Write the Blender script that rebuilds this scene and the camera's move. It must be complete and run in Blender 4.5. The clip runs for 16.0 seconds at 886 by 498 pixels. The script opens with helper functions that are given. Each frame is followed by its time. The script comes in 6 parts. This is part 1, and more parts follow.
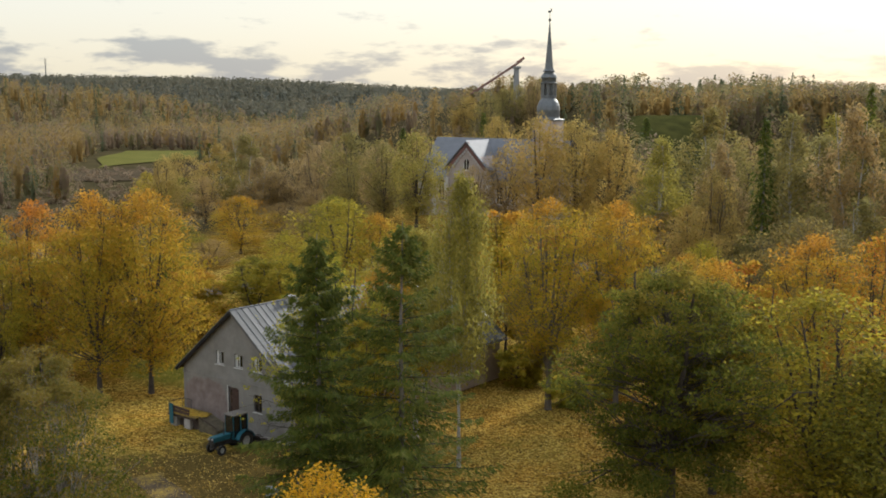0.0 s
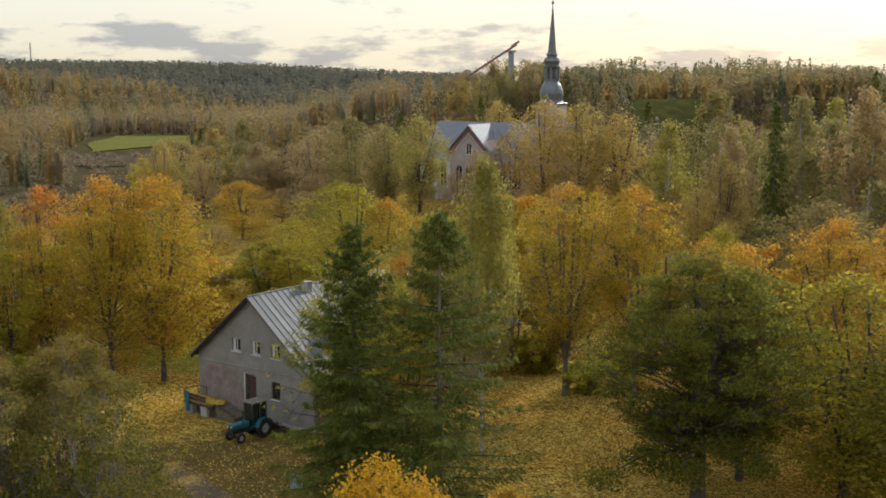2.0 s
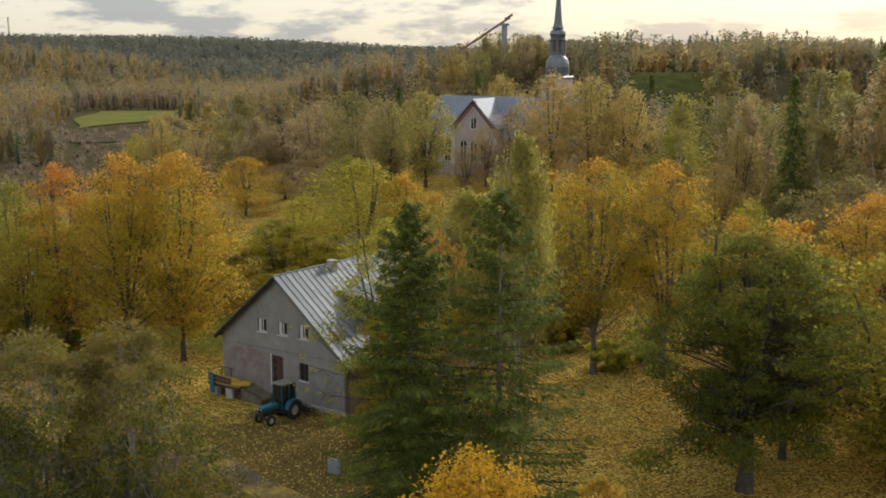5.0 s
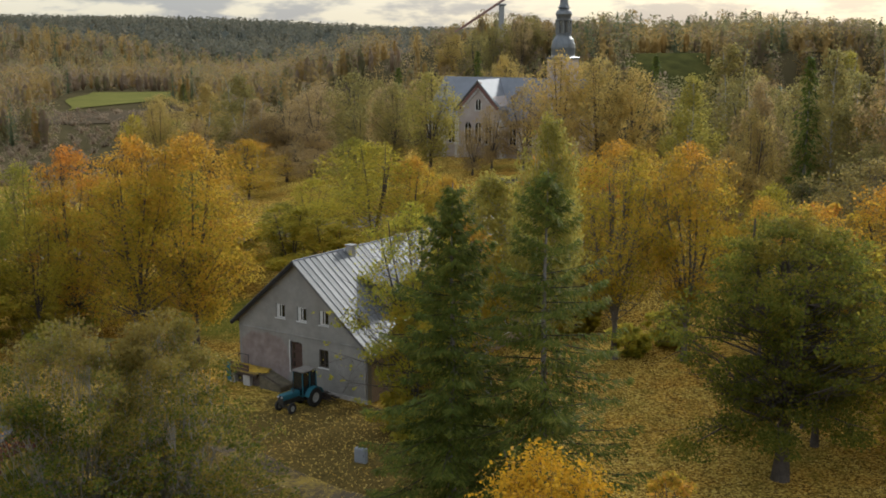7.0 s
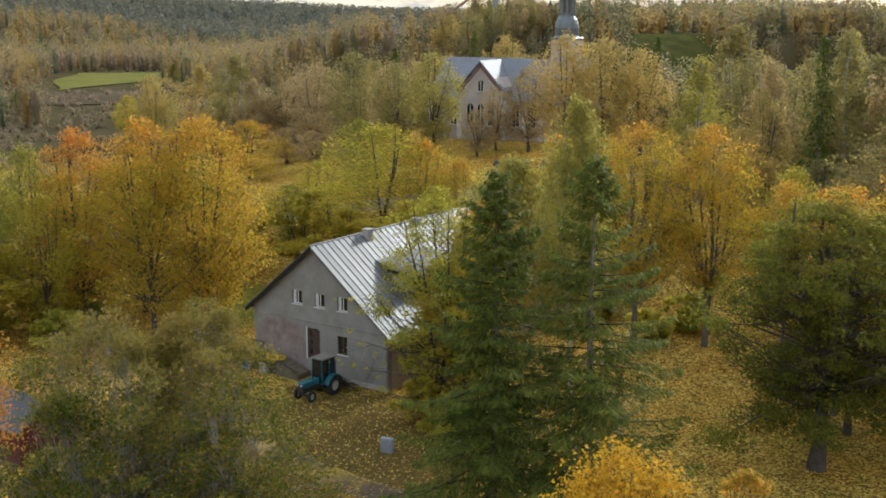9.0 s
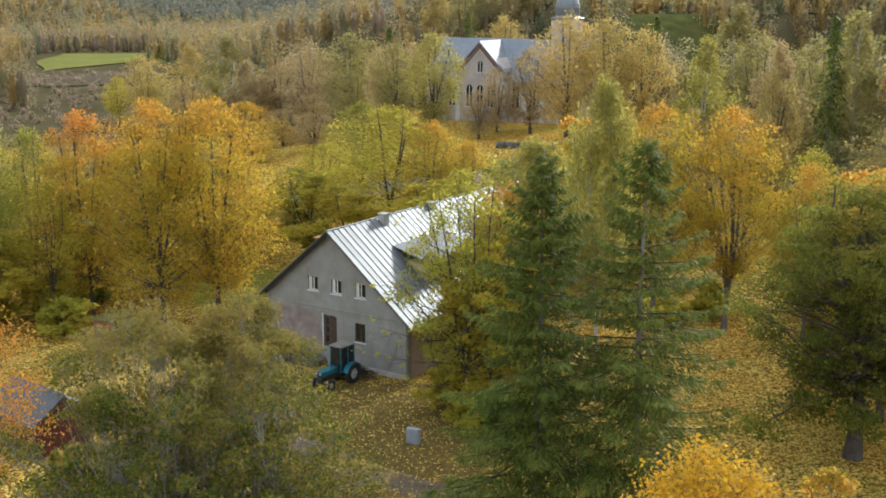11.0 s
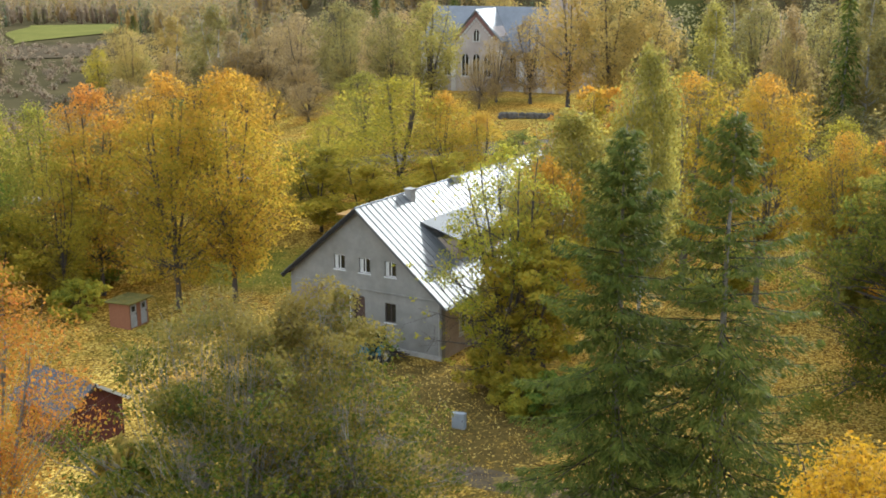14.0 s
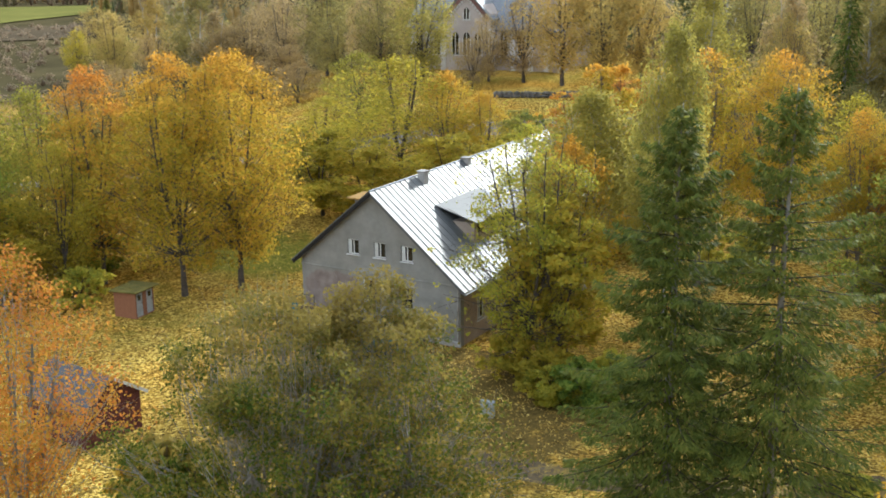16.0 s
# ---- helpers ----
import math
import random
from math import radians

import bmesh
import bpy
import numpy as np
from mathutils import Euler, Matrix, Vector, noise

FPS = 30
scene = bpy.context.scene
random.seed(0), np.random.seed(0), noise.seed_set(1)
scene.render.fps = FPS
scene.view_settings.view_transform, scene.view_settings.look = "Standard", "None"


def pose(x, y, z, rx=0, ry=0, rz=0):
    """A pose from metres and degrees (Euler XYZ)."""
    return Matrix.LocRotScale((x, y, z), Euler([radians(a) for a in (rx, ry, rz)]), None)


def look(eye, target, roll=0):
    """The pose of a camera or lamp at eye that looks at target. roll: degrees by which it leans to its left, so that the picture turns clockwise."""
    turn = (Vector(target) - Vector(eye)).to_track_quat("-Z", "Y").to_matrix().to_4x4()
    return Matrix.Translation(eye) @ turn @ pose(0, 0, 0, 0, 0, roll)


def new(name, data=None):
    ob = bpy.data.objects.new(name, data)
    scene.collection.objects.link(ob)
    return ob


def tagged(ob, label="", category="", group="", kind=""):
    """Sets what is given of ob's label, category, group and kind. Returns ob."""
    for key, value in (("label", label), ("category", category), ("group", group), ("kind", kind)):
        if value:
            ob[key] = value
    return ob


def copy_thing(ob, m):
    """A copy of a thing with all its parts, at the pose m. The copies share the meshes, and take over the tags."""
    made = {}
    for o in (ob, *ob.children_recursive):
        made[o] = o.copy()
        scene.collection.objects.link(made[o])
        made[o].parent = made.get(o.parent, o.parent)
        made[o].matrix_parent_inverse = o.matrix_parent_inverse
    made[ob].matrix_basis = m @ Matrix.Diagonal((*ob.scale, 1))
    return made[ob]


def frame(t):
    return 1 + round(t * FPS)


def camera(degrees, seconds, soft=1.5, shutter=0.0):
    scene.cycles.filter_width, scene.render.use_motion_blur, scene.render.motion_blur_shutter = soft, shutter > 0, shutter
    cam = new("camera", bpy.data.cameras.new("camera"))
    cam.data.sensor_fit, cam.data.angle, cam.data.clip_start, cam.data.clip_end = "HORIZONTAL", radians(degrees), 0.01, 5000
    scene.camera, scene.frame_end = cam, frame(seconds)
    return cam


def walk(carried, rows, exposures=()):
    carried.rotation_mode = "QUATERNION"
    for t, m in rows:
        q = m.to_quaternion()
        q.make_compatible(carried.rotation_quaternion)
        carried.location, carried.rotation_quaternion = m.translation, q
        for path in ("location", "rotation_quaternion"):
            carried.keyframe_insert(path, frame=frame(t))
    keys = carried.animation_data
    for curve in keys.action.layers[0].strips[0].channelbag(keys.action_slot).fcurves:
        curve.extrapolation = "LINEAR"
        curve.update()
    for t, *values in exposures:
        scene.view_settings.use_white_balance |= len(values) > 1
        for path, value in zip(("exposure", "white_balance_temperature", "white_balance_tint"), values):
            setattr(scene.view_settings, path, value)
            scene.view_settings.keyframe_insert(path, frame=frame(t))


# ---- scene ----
cam = camera(42.66, 16.0, soft=1.8)
# seconds, eye (metres), yaw, pitch, lean
ROWS = [
    (0.00, -0.004, -0.039, 25.012, -0.021, -7.615, -0.244),
    (0.50, -0.605, 0.194, 24.968, -0.167, -7.813, -0.224),
    (1.00, -1.194, 0.401, 24.940, -0.337, -8.003, -0.202),
    (1.50, -1.774, 0.600, 24.924, -0.519, -8.192, -0.177),
    (2.00, -2.349, 0.804, 24.915, -0.702, -8.384, -0.150),
    (2.50, -2.921, 1.022, 24.913, -0.880, -8.582, -0.122),
    (3.00, -3.491, 1.260, 24.912, -1.052, -8.786, -0.093),
    (3.50, -4.061, 1.524, 24.913, -1.214, -8.998, -0.066),
    (4.00, -4.631, 1.815, 24.912, -1.368, -9.217, -0.042),
    (4.75, -5.489, 2.302, 24.907, -1.587, -9.556, -0.015),
    (5.60, -6.466, 2.920, 24.892, -1.828, -9.953, -0.002),
    (6.50, -7.506, 3.639, 24.865, -2.090, -10.380, -0.010),
    (7.00, -8.087, 4.060, 24.845, -2.245, -10.618, -0.024),
    (7.50, -8.671, 4.493, 24.822, -2.409, -10.855, -0.043),
    (8.00, -9.258, 4.935, 24.798, -2.585, -11.091, -0.066),
    (8.50, -9.848, 5.383, 24.772, -2.774, -11.327, -0.091),
    (9.00, -10.442, 5.836, 24.745, -2.976, -11.561, -0.116),
    (9.80, -11.403, 6.565, 24.702, -3.325, -11.936, -0.148),
    (10.60, -12.379, 7.301, 24.662, -3.705, -12.313, -0.161),
    (11.50, -13.499, 8.136, 24.620, -4.162, -12.746, -0.139),
    (12.00, -14.132, 8.605, 24.598, -4.428, -12.992, -0.107),
    (12.50, -14.772, 9.081, 24.577, -4.702, -13.244, -0.058),
    (13.00, -15.420, 9.563, 24.556, -4.984, -13.501, 0.006),
    (13.50, -16.075, 10.054, 24.533, -5.277, -13.762, 0.085),
    (14.00, -16.734, 10.554, 24.505, -5.584, -14.027, 0.175),
    (14.50, -17.397, 11.063, 24.471, -5.912, -14.292, 0.271),
    (15.00, -18.059, 11.580, 24.427, -6.269, -14.553, 0.364),
    (15.50, -18.716, 12.102, 24.370, -6.668, -14.806, 0.446),
    (16.00, -19.363, 12.625, 24.293, -7.125, -15.041, 0.502),
]
walk(cam, [(t, pose(x, y, z, 90 + pitch, lean, yaw)) for t, x, y, z, yaw, pitch, lean in ROWS],
     exposures=[(0.0, 0.38, 6420, 9.5), (4.0, 0.36, 6380, 9.3), (7.0, 0.32, 6250, 8.5), (9.0, 0.71, 6130, 7.5), (11.5, 1.20, 6000, 6.0), (12.5, 1.26, 5980, 5.6), (16.0, 1.21, 5960, 5.3)])

# ---- light: a low October sun behind thin cloud, ahead and to the right ----
SUN_AZ, SUN_EL = radians(37), radians(23)
world = bpy.data.worlds.new("sky")
scene.world = world
world.use_nodes = True
wn, wl = world.node_tree.nodes, world.node_tree.links
wn.clear()


def wnode(kind, **values):
    n = wn.new(kind)
    for k, v in values.items():
        n.inputs[k].default_value = v
    return n


w_out, w_bg = wn.new("ShaderNodeOutputWorld"), wn.new("ShaderNodeBackground")
w_sky = wn.new("ShaderNodeTexSky")
w_sky.sky_type, w_sky.sun_disc = "NISHITA", False
w_sky.sun_elevation, w_sky.sun_rotation = SUN_EL, SUN_AZ
w_sky.air_density, w_sky.dust_density = 1.0, 2.0
w_co = wn.new("ShaderNodeTexCoord")
w_sep = wn.new("ShaderNodeSeparateXYZ")
wl.new(w_co.outputs["Generated"], w_sep.inputs[0])


def wmath(op, a, b=None, c=None):
    n = wn.new("ShaderNodeMath")
    n.operation = op
    for i, v in enumerate((a, b, c)):
        if v is None:
            continue
        if isinstance(v, (int, float)):
            n.inputs[i].default_value = v
        else:
            wl.new(v, n.inputs[i])
    return n.outputs[0]


def wmix(fac, a, b):
    n = wn.new("ShaderNodeMix")
    n.data_type = "RGBA"
    for i, v in ((0, fac), (6, a), (7, b)):
        if isinstance(v, (int, float, tuple)):
            n.inputs[i].default_value = v
        else:
            wl.new(v, n.inputs[i])
    return n.outputs[2]


zz = wmath("MAXIMUM", w_sep.outputs[2], 0.0)


def wramp(fac, lo, hi, flip=False):
    r = wn.new("ShaderNodeMapRange")
    r.interpolation_type = "SMOOTHSTEP"
    wl.new(fac, r.inputs[0])
    for i, v in enumerate((lo, hi, 1.0 if flip else 0.0, 0.0 if flip else 1.0)):
        r.inputs[i + 1].default_value = v
    return r.outputs[0]


def wnoise(sx, sz, scale, detail, rough):
    c = wn.new("ShaderNodeCombineXYZ")
    wl.new(wmath("MULTIPLY", w_sep.outputs[0], sx), c.inputs[0])
    wl.new(wmath("MULTIPLY", w_sep.outputs[1], sx), c.inputs[1])
    wl.new(wmath("MULTIPLY", w_sep.outputs[2], sz), c.inputs[2])
    n = wnode("ShaderNodeTexNoise", Scale=scale, Detail=detail, Roughness=rough)
    wl.new(c.outputs[0], n.inputs["Vector"])
    return n.outputs["Fac"]


# rows of small flat-bottomed clouds low over the horizon, thicker to the west; a broken layer high up
puffs = wmath("ADD", wnoise(14.0, 52.0, 1.0, 7.0, 0.57), wmath("MULTIPLY", wramp(w_sep.outputs[0], -0.34, 0.10, True), 0.075))
puffs = wmath("SUBTRACT", puffs, wmath("MULTIPLY", wramp(zz, 0.030, 0.062), 0.17))
low_cloud = wmath("MULTIPLY", wramp(puffs, 0.445, 0.60), 0.9)
den = wmath("ADD", zz, 0.10)
w_comb = wn.new("ShaderNodeCombineXYZ")
wl.new(wmath("DIVIDE", w_sep.outputs[0], den), w_comb.inputs[0])
wl.new(wmath("DIVIDE", w_sep.outputs[1], den), w_comb.inputs[1])
w_noise = wnode("ShaderNodeTexNoise", Scale=1.5, Detail=6.0, Roughness=0.58)
wl.new(w_comb.outputs[0], w_noise.inputs["Vector"])
high_cloud = wmath("MULTIPLY", wramp(w_noise.outputs["Fac"], 0.40, 0.55), wramp(zz, 0.12, 0.30))
cloud_cover = wmath("MAXIMUM", low_cloud, high_cloud)
# the sky glows round the veiled sun
w_dot = wn.new("ShaderNodeVectorMath")
w_dot.operation = "DOT_PRODUCT"
wl.new(w_co.outputs["Generated"], w_dot.inputs[0])
w_dot.inputs[1].default_value = (math.sin(SUN_AZ) * math.cos(SUN_EL), math.cos(SUN_AZ) * math.cos(SUN_EL), math.sin(SUN_EL))
glow = wmath("POWER", wmath("MAXIMUM", w_dot.outputs["Value"], 0.0), 6.0)
veil = wmix(glow, (1.40, 1.47, 1.56, 1), (1.25, 1.2, 1.08, 1))
low = wramp(zz, 0.10, 0.42, True)
clear = wmix(low, veil, wmix(wramp(zz, 0.0, 0.09), (0.579, 0.530, 0.416, 1), (0.595, 0.579, 0.513, 1)))
cloudy = wmix(cloud_cover, clear, (0.221, 0.242, 0.275, 1))
w_scaled = wn.new("ShaderNodeMix")
w_scaled.data_type = "RGBA"
w_scaled.blend_type = "ADD"
w_scaled.inputs[0].default_value = 0.022
wl.new(cloudy, w_scaled.inputs[6])
wl.new(w_sky.outputs[0], w_scaled.inputs[7])
wl.new(w_scaled.outputs[2], w_bg.inputs[0])
w_bg.inputs[1].default_value = 1.03
wl.new(w_bg.outputs[0], w_out.inputs[0])

sun_data = bpy.data.lights.new("sun", "SUN")
sun_data.energy, sun_data.angle, sun_data.color = 2.45, radians(5), (0.98, 0.945, 0.87)
sun_lamp = new("sun", sun_data)
sun_lamp.matrix_world = look((0, 0, 60), (-math.sin(SUN_AZ) * math.cos(SUN_EL), -math.cos(SUN_AZ) * math.cos(SUN_EL), 60 - math.sin(SUN_EL)))


# ---- materials ----
def material(name, rough=0.8, metal=0.0):
    m = bpy.data.materials.new(name)
    m.use_nodes = True
    b = m.node_tree.nodes["Principled BSDF"]
    b.inputs["Roughness"].default_value, b.inputs["Metallic"].default_value = rough, metal
    b.inputs["Specular IOR Level"].default_value = 0.3
    return m, m.node_tree.nodes, m.node_tree.links, b


def ramp_of(nodes, stops):
    r = nodes.new("ShaderNodeValToRGB")
    e = r.color_ramp.elements
    while len(e) < len(stops):
        e.new(0.5)
    for el, (p, c) in zip(e, stops):
        el.position, el.color = p, (*c, 1)
    return r


def noise_of(nodes, links, coord, scale, detail=4.0, rough=0.6):
    n = nodes.new("ShaderNodeTexNoise")
    n.inputs["Scale"].default_value, n.inputs["Detail"].default_value, n.inputs["Roughness"].default_value = scale, detail, rough
    links.new(coord, n.inputs["Vector"])
    return n.outputs["Fac"]


def math_of(nodes, links, op, a, b):
    n = nodes.new("ShaderNodeMath")
    n.operation = op
    for i, v in enumerate((a, b)):
        if isinstance(v, (int, float)):
            n.inputs[i].default_value = v
        else:
            links.new(v, n.inputs[i])
    return n.outputs[0]


def mix_of(nodes, links, fac, a, b, blend="MIX"):
    n = nodes.new("ShaderNodeMix")
    n.data_type, n.blend_type = "RGBA", blend
    for i, v in ((0, fac), (6, a), (7, b)):
        if isinstance(v, (int, float)):
            n.inputs[i].default_value = v
        elif isinstance(v, tuple):
            n.inputs[i].default_value = (*v, 1)
        else:
            links.new(v, n.inputs[i])
    return n.outputs[2]


def surface(name, dark, light, scale=3.0, rough=0.8, metal=0.0, bump=0.3, fine=25.0, island=False, gloss=0.3):
    """Two scales of variation between two colours, with relief."""
    m, n, l, b = material(name, rough, metal)
    b.inputs["Specular IOR Level"].default_value = gloss
    co = n.new("ShaderNodeTexCoord").outputs["Object"]
    f = math_of(n, l, "ADD", math_of(n, l, "MULTIPLY", noise_of(n, l, co, scale), 0.65), math_of(n, l, "MULTIPLY", noise_of(n, l, co, fine), 0.35))
    if island:
        g = n.new("ShaderNodeObjectInfo").outputs["Random"]
        f = math_of(n, l, "ADD", math_of(n, l, "MULTIPLY", f, 0.6), math_of(n, l, "MULTIPLY", g, 0.4))
    r = ramp_of(n, [(0.3, dark), (0.7, light)])
    l.new(f, r.inputs[0])
    l.new(r.outputs[0], b.inputs["Base Color"])
    if bump:
        bp = n.new("ShaderNodeBump")
        bp.inputs["Strength"].default_value, bp.inputs["Distance"].default_value = bump, 0.02
        l.new(noise_of(n, l, co, fine), bp.inputs["Height"])
        l.new(bp.outputs[0], b.inputs["Normal"])
    return m


def leaf_material(name, stops, top=None, top_from=0.55, clear=0.66, tree_scale=0.0, patch=0.45, speckle=0.42):
    """Foliage: colour by leaf, by patch of the crown and by tree; light passes through."""
    m, n, l, b = material(name, 0.62)
    b.inputs["Specular IOR Level"].default_value = 0.08
    tc = n.new("ShaderNodeTexCoord")
    geo = n.new("ShaderNodeNewGeometry")
    isl = geo.outputs["Random Per Island"]
    big = noise_of(n, l, geo.outputs["Position"], patch, 3.0)
    f = math_of(n, l, "ADD", math_of(n, l, "MULTIPLY", isl, speckle), math_of(n, l, "MULTIPLY", big, 1.04 - speckle))
    if tree_scale:
        f = math_of(n, l, "ADD", math_of(n, l, "MULTIPLY", f, 0.55), math_of(n, l, "MULTIPLY", noise_of(n, l, geo.outputs["Position"], tree_scale, 1.0), 0.5))
    else:
        rnd = n.new("ShaderNodeObjectInfo").outputs["Random"]
        f = math_of(n, l, "ADD", f, math_of(n, l, "MULTIPLY", math_of(n, l, "SUBTRACT", rnd, 0.5), 0.16))
    k = len(stops)
    r = ramp_of(n, [(0.18 + 0.64 * i / (k - 1), c) for i, c in enumerate(stops)])
    l.new(f, r.inputs[0])
    col = r.outputs[0]
    if top:
        sp = n.new("ShaderNodeSeparateXYZ")
        l.new(tc.outputs["Generated"], sp.inputs[0])
        h = math_of(n, l, "ADD", sp.outputs[2], math_of(n, l, "MULTIPLY", math_of(n, l, "SUBTRACT", noise_of(n, l, geo.outputs["Position"], 0.3, 2.0), 0.5), 0.9))
        hr = ramp_of(n, [(top_from, (0, 0, 0)), (min(0.99, top_from + 0.35), (1, 1, 1))])
        l.new(h, hr.inputs[0])
        col = mix_of(n, l, math_of(n, l, "MULTIPLY", hr.outputs[0], 0.85), col, top)
    l.new(col, b.inputs["Base Color"])
    tr = n.new("ShaderNodeBsdfTranslucent")
    l.new(col, tr.inputs[0])
    mx = n.new("ShaderNodeMixShader")
    mx.inputs[0].default_value = clear
    l.new(b.outputs[0], mx.inputs[1])
    l.new(tr.outputs[0], mx.inputs[2])
    l.new(mx.outputs[0], n["Material Output"].inputs[0])
    return m


LEAF = {
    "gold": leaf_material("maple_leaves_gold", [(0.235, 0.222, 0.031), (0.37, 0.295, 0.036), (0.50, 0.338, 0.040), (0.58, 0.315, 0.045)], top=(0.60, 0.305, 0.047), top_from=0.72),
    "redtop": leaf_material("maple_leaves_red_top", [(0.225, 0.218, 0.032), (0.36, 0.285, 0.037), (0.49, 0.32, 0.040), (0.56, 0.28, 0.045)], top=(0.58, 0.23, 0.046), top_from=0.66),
    "bright": leaf_material("maple_leaves_bright_yellow", [(0.321, 0.189, 0.017), (0.518, 0.317, 0.022), (0.625, 0.370, 0.028), (0.589, 0.238, 0.028)], clear=0.5),
    "orange": leaf_material("leaves_orange", [(0.33, 0.265, 0.036), (0.50, 0.335, 0.046), (0.56, 0.275, 0.048), (0.52, 0.175, 0.042)], patch=0.55),
    "yellowgreen": leaf_material("leaves_yellow_green", [(0.245, 0.226, 0.037), (0.345, 0.300, 0.041), (0.455, 0.372, 0.046), (0.535, 0.375, 0.050)]),
    "olive": leaf_material("leaves_olive", [(0.115, 0.132, 0.032), (0.205, 0.212, 0.042), (0.305, 0.283, 0.048), (0.395, 0.325, 0.054)]),
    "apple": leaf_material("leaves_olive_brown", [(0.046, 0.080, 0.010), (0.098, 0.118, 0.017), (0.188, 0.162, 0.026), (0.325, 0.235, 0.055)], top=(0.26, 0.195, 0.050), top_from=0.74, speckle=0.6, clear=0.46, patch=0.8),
    "dark": leaf_material("leaves_dark_green", [(0.064, 0.090, 0.018), (0.122, 0.140, 0.025), (0.198, 0.192, 0.031), (0.300, 0.240, 0.036)], top=(0.304, 0.232, 0.041), top_from=0.8),
    "ash": leaf_material("leaves_ash_green_yellow", [(0.20, 0.24, 0.038), (0.32, 0.33, 0.046), (0.45, 0.40, 0.052), (0.56, 0.42, 0.056)]),
    "rust": leaf_material("leaves_rust_orange", [(0.25, 0.185, 0.032), (0.41, 0.24, 0.036), (0.51, 0.215, 0.038), (0.48, 0.145, 0.036)], patch=0.55, clear=0.55),
    "green": leaf_material("leaves_green", [(0.077, 0.138, 0.030), (0.154, 0.227, 0.038), (0.258, 0.303, 0.052), (0.412, 0.386, 0.053)]),
    "birch": leaf_material("birch_leaves", [(0.174, 0.169, 0.053), (0.286, 0.260, 0.063), (0.392, 0.336, 0.075), (0.459, 0.376, 0.081)]),
    "brown": leaf_material("leaves_brown_thin", [(0.185, 0.16, 0.072), (0.27, 0.222, 0.082), (0.35, 0.262, 0.08), (0.41, 0.29, 0.075)]),
    # copies for distant trees: haze is put into the leaf colour, lighter and greyer
    "hazed_olive": leaf_material("leaves_hazed_olive", [(0.155, 0.150, 0.066), (0.228, 0.206, 0.077), (0.305, 0.255, 0.084), (0.390, 0.297, 0.092)]),
    "hazed_brown": leaf_material("leaves_hazed_brown", [(0.256, 0.201, 0.119), (0.343, 0.258, 0.131), (0.418, 0.300, 0.131), (0.488, 0.331, 0.124)]),
    "hazed_gold": leaf_material("leaves_hazed_gold", [(0.290, 0.236, 0.088), (0.398, 0.307, 0.103), (0.495, 0.363, 0.109), (0.560, 0.363, 0.117)]),
    "hazed_green": leaf_material("leaves_hazed_green", [(0.205, 0.191, 0.070), (0.296, 0.265, 0.076), (0.395, 0.332, 0.087), (0.465, 0.362, 0.092)]),
    "needle": leaf_material("spruce_needles", [(0.051, 0.080, 0.019), (0.094, 0.126, 0.025), (0.151, 0.171, 0.032), (0.221, 0.217, 0.043)], clear=0.5),
    "shrub": leaf_material("shrub_leaves", [(0.172, 0.222, 0.043), (0.331, 0.335, 0.054), (0.503, 0.461, 0.068), (0.604, 0.478, 0.071)]),
}
BARK = surface("bark", (0.035, 0.028, 0.022), (0.12, 0.10, 0.085), 2.0, 0.9, bump=0.8, fine=14.0)
BARK_MID = surface("bark_grey_brown", (0.07, 0.06, 0.05), (0.19, 0.165, 0.14), 2.0, 0.9, bump=0.7, fine=13.0)
BARK_GREY = surface("bark_grey", (0.105, 0.096, 0.086), (0.27, 0.25, 0.225), 2.0, 0.9, bump=0.6, fine=12.0)
TWIG = surface("spruce_twigs", (0.03, 0.03, 0.015), (0.07, 0.06, 0.035), 2.0, 0.9, bump=0.0)
BARK_BIRCH = surface("bark_birch", (0.10, 0.09, 0.08), (0.55, 0.52, 0.48), 1.4, 0.8, bump=0.3, fine=6.0)


# ---- helpers of this scene ----
def smooth(a, b, v):
    t = min(1.0, max(0.0, (v - a) / (b - a)))
    return t * t * (3 - 2 * t)


def land(x, y):
    """Height of the ground: flat yard, the church's knoll, wooded hills ahead and to the right, a valley, a far ridge."""
    h = 0.25 + 0.3 * math.sin(x * 0.05 + 1) * math.sin(y * 0.043)
    knoll = min(1.0, max(0.0, (y - 100 + 0.10 * abs(x - 10)) / 50.0)) * 6.7 * math.exp(-(max(0.0, abs(x - 20) - 14) / 34.0) ** 2)
    h += knoll * (1 - smooth(195, 300, y))
    # the flat-topped old fort hill with its steep face
    h += max(0.0, 20.6 - knoll * (1 - smooth(195, 300, y))) * smooth(207, 229, y - 0.12 * (x - 45)) * smooth(24, 40, x) * (1 - smooth(150, 260, x)) * (1 - smooth(330, 420, y)) * (1 - 0.05 * smooth(236, 255, y))
    h += 21.0 * math.exp(-(((x - 22) / 60.0) ** 2 + ((y - 352) / 50.0) ** 2)) * (1 - 0.8 * smooth(24, 40, x) * (1 - smooth(330, 420, y)))
    h += 9.0 * math.exp(-(((x - 150) / 160.0) ** 2 + ((y - 420) / 120.0) ** 2))
    h += 24.0 * smooth(640, 830, y) * (1 - smooth(900, 1200, y)) * math.exp(-((x + 390) / 215.0) ** 2)
    d = math.hypot(x, y)
    h += (27.0 + 20.0 * smooth(-0.05, 0.22, -x / max(d, 1.0))) * smooth(850, 1950, d) * (0.97 + 0.03 * math.sin(x * 0.006 + 0.6))
    return h


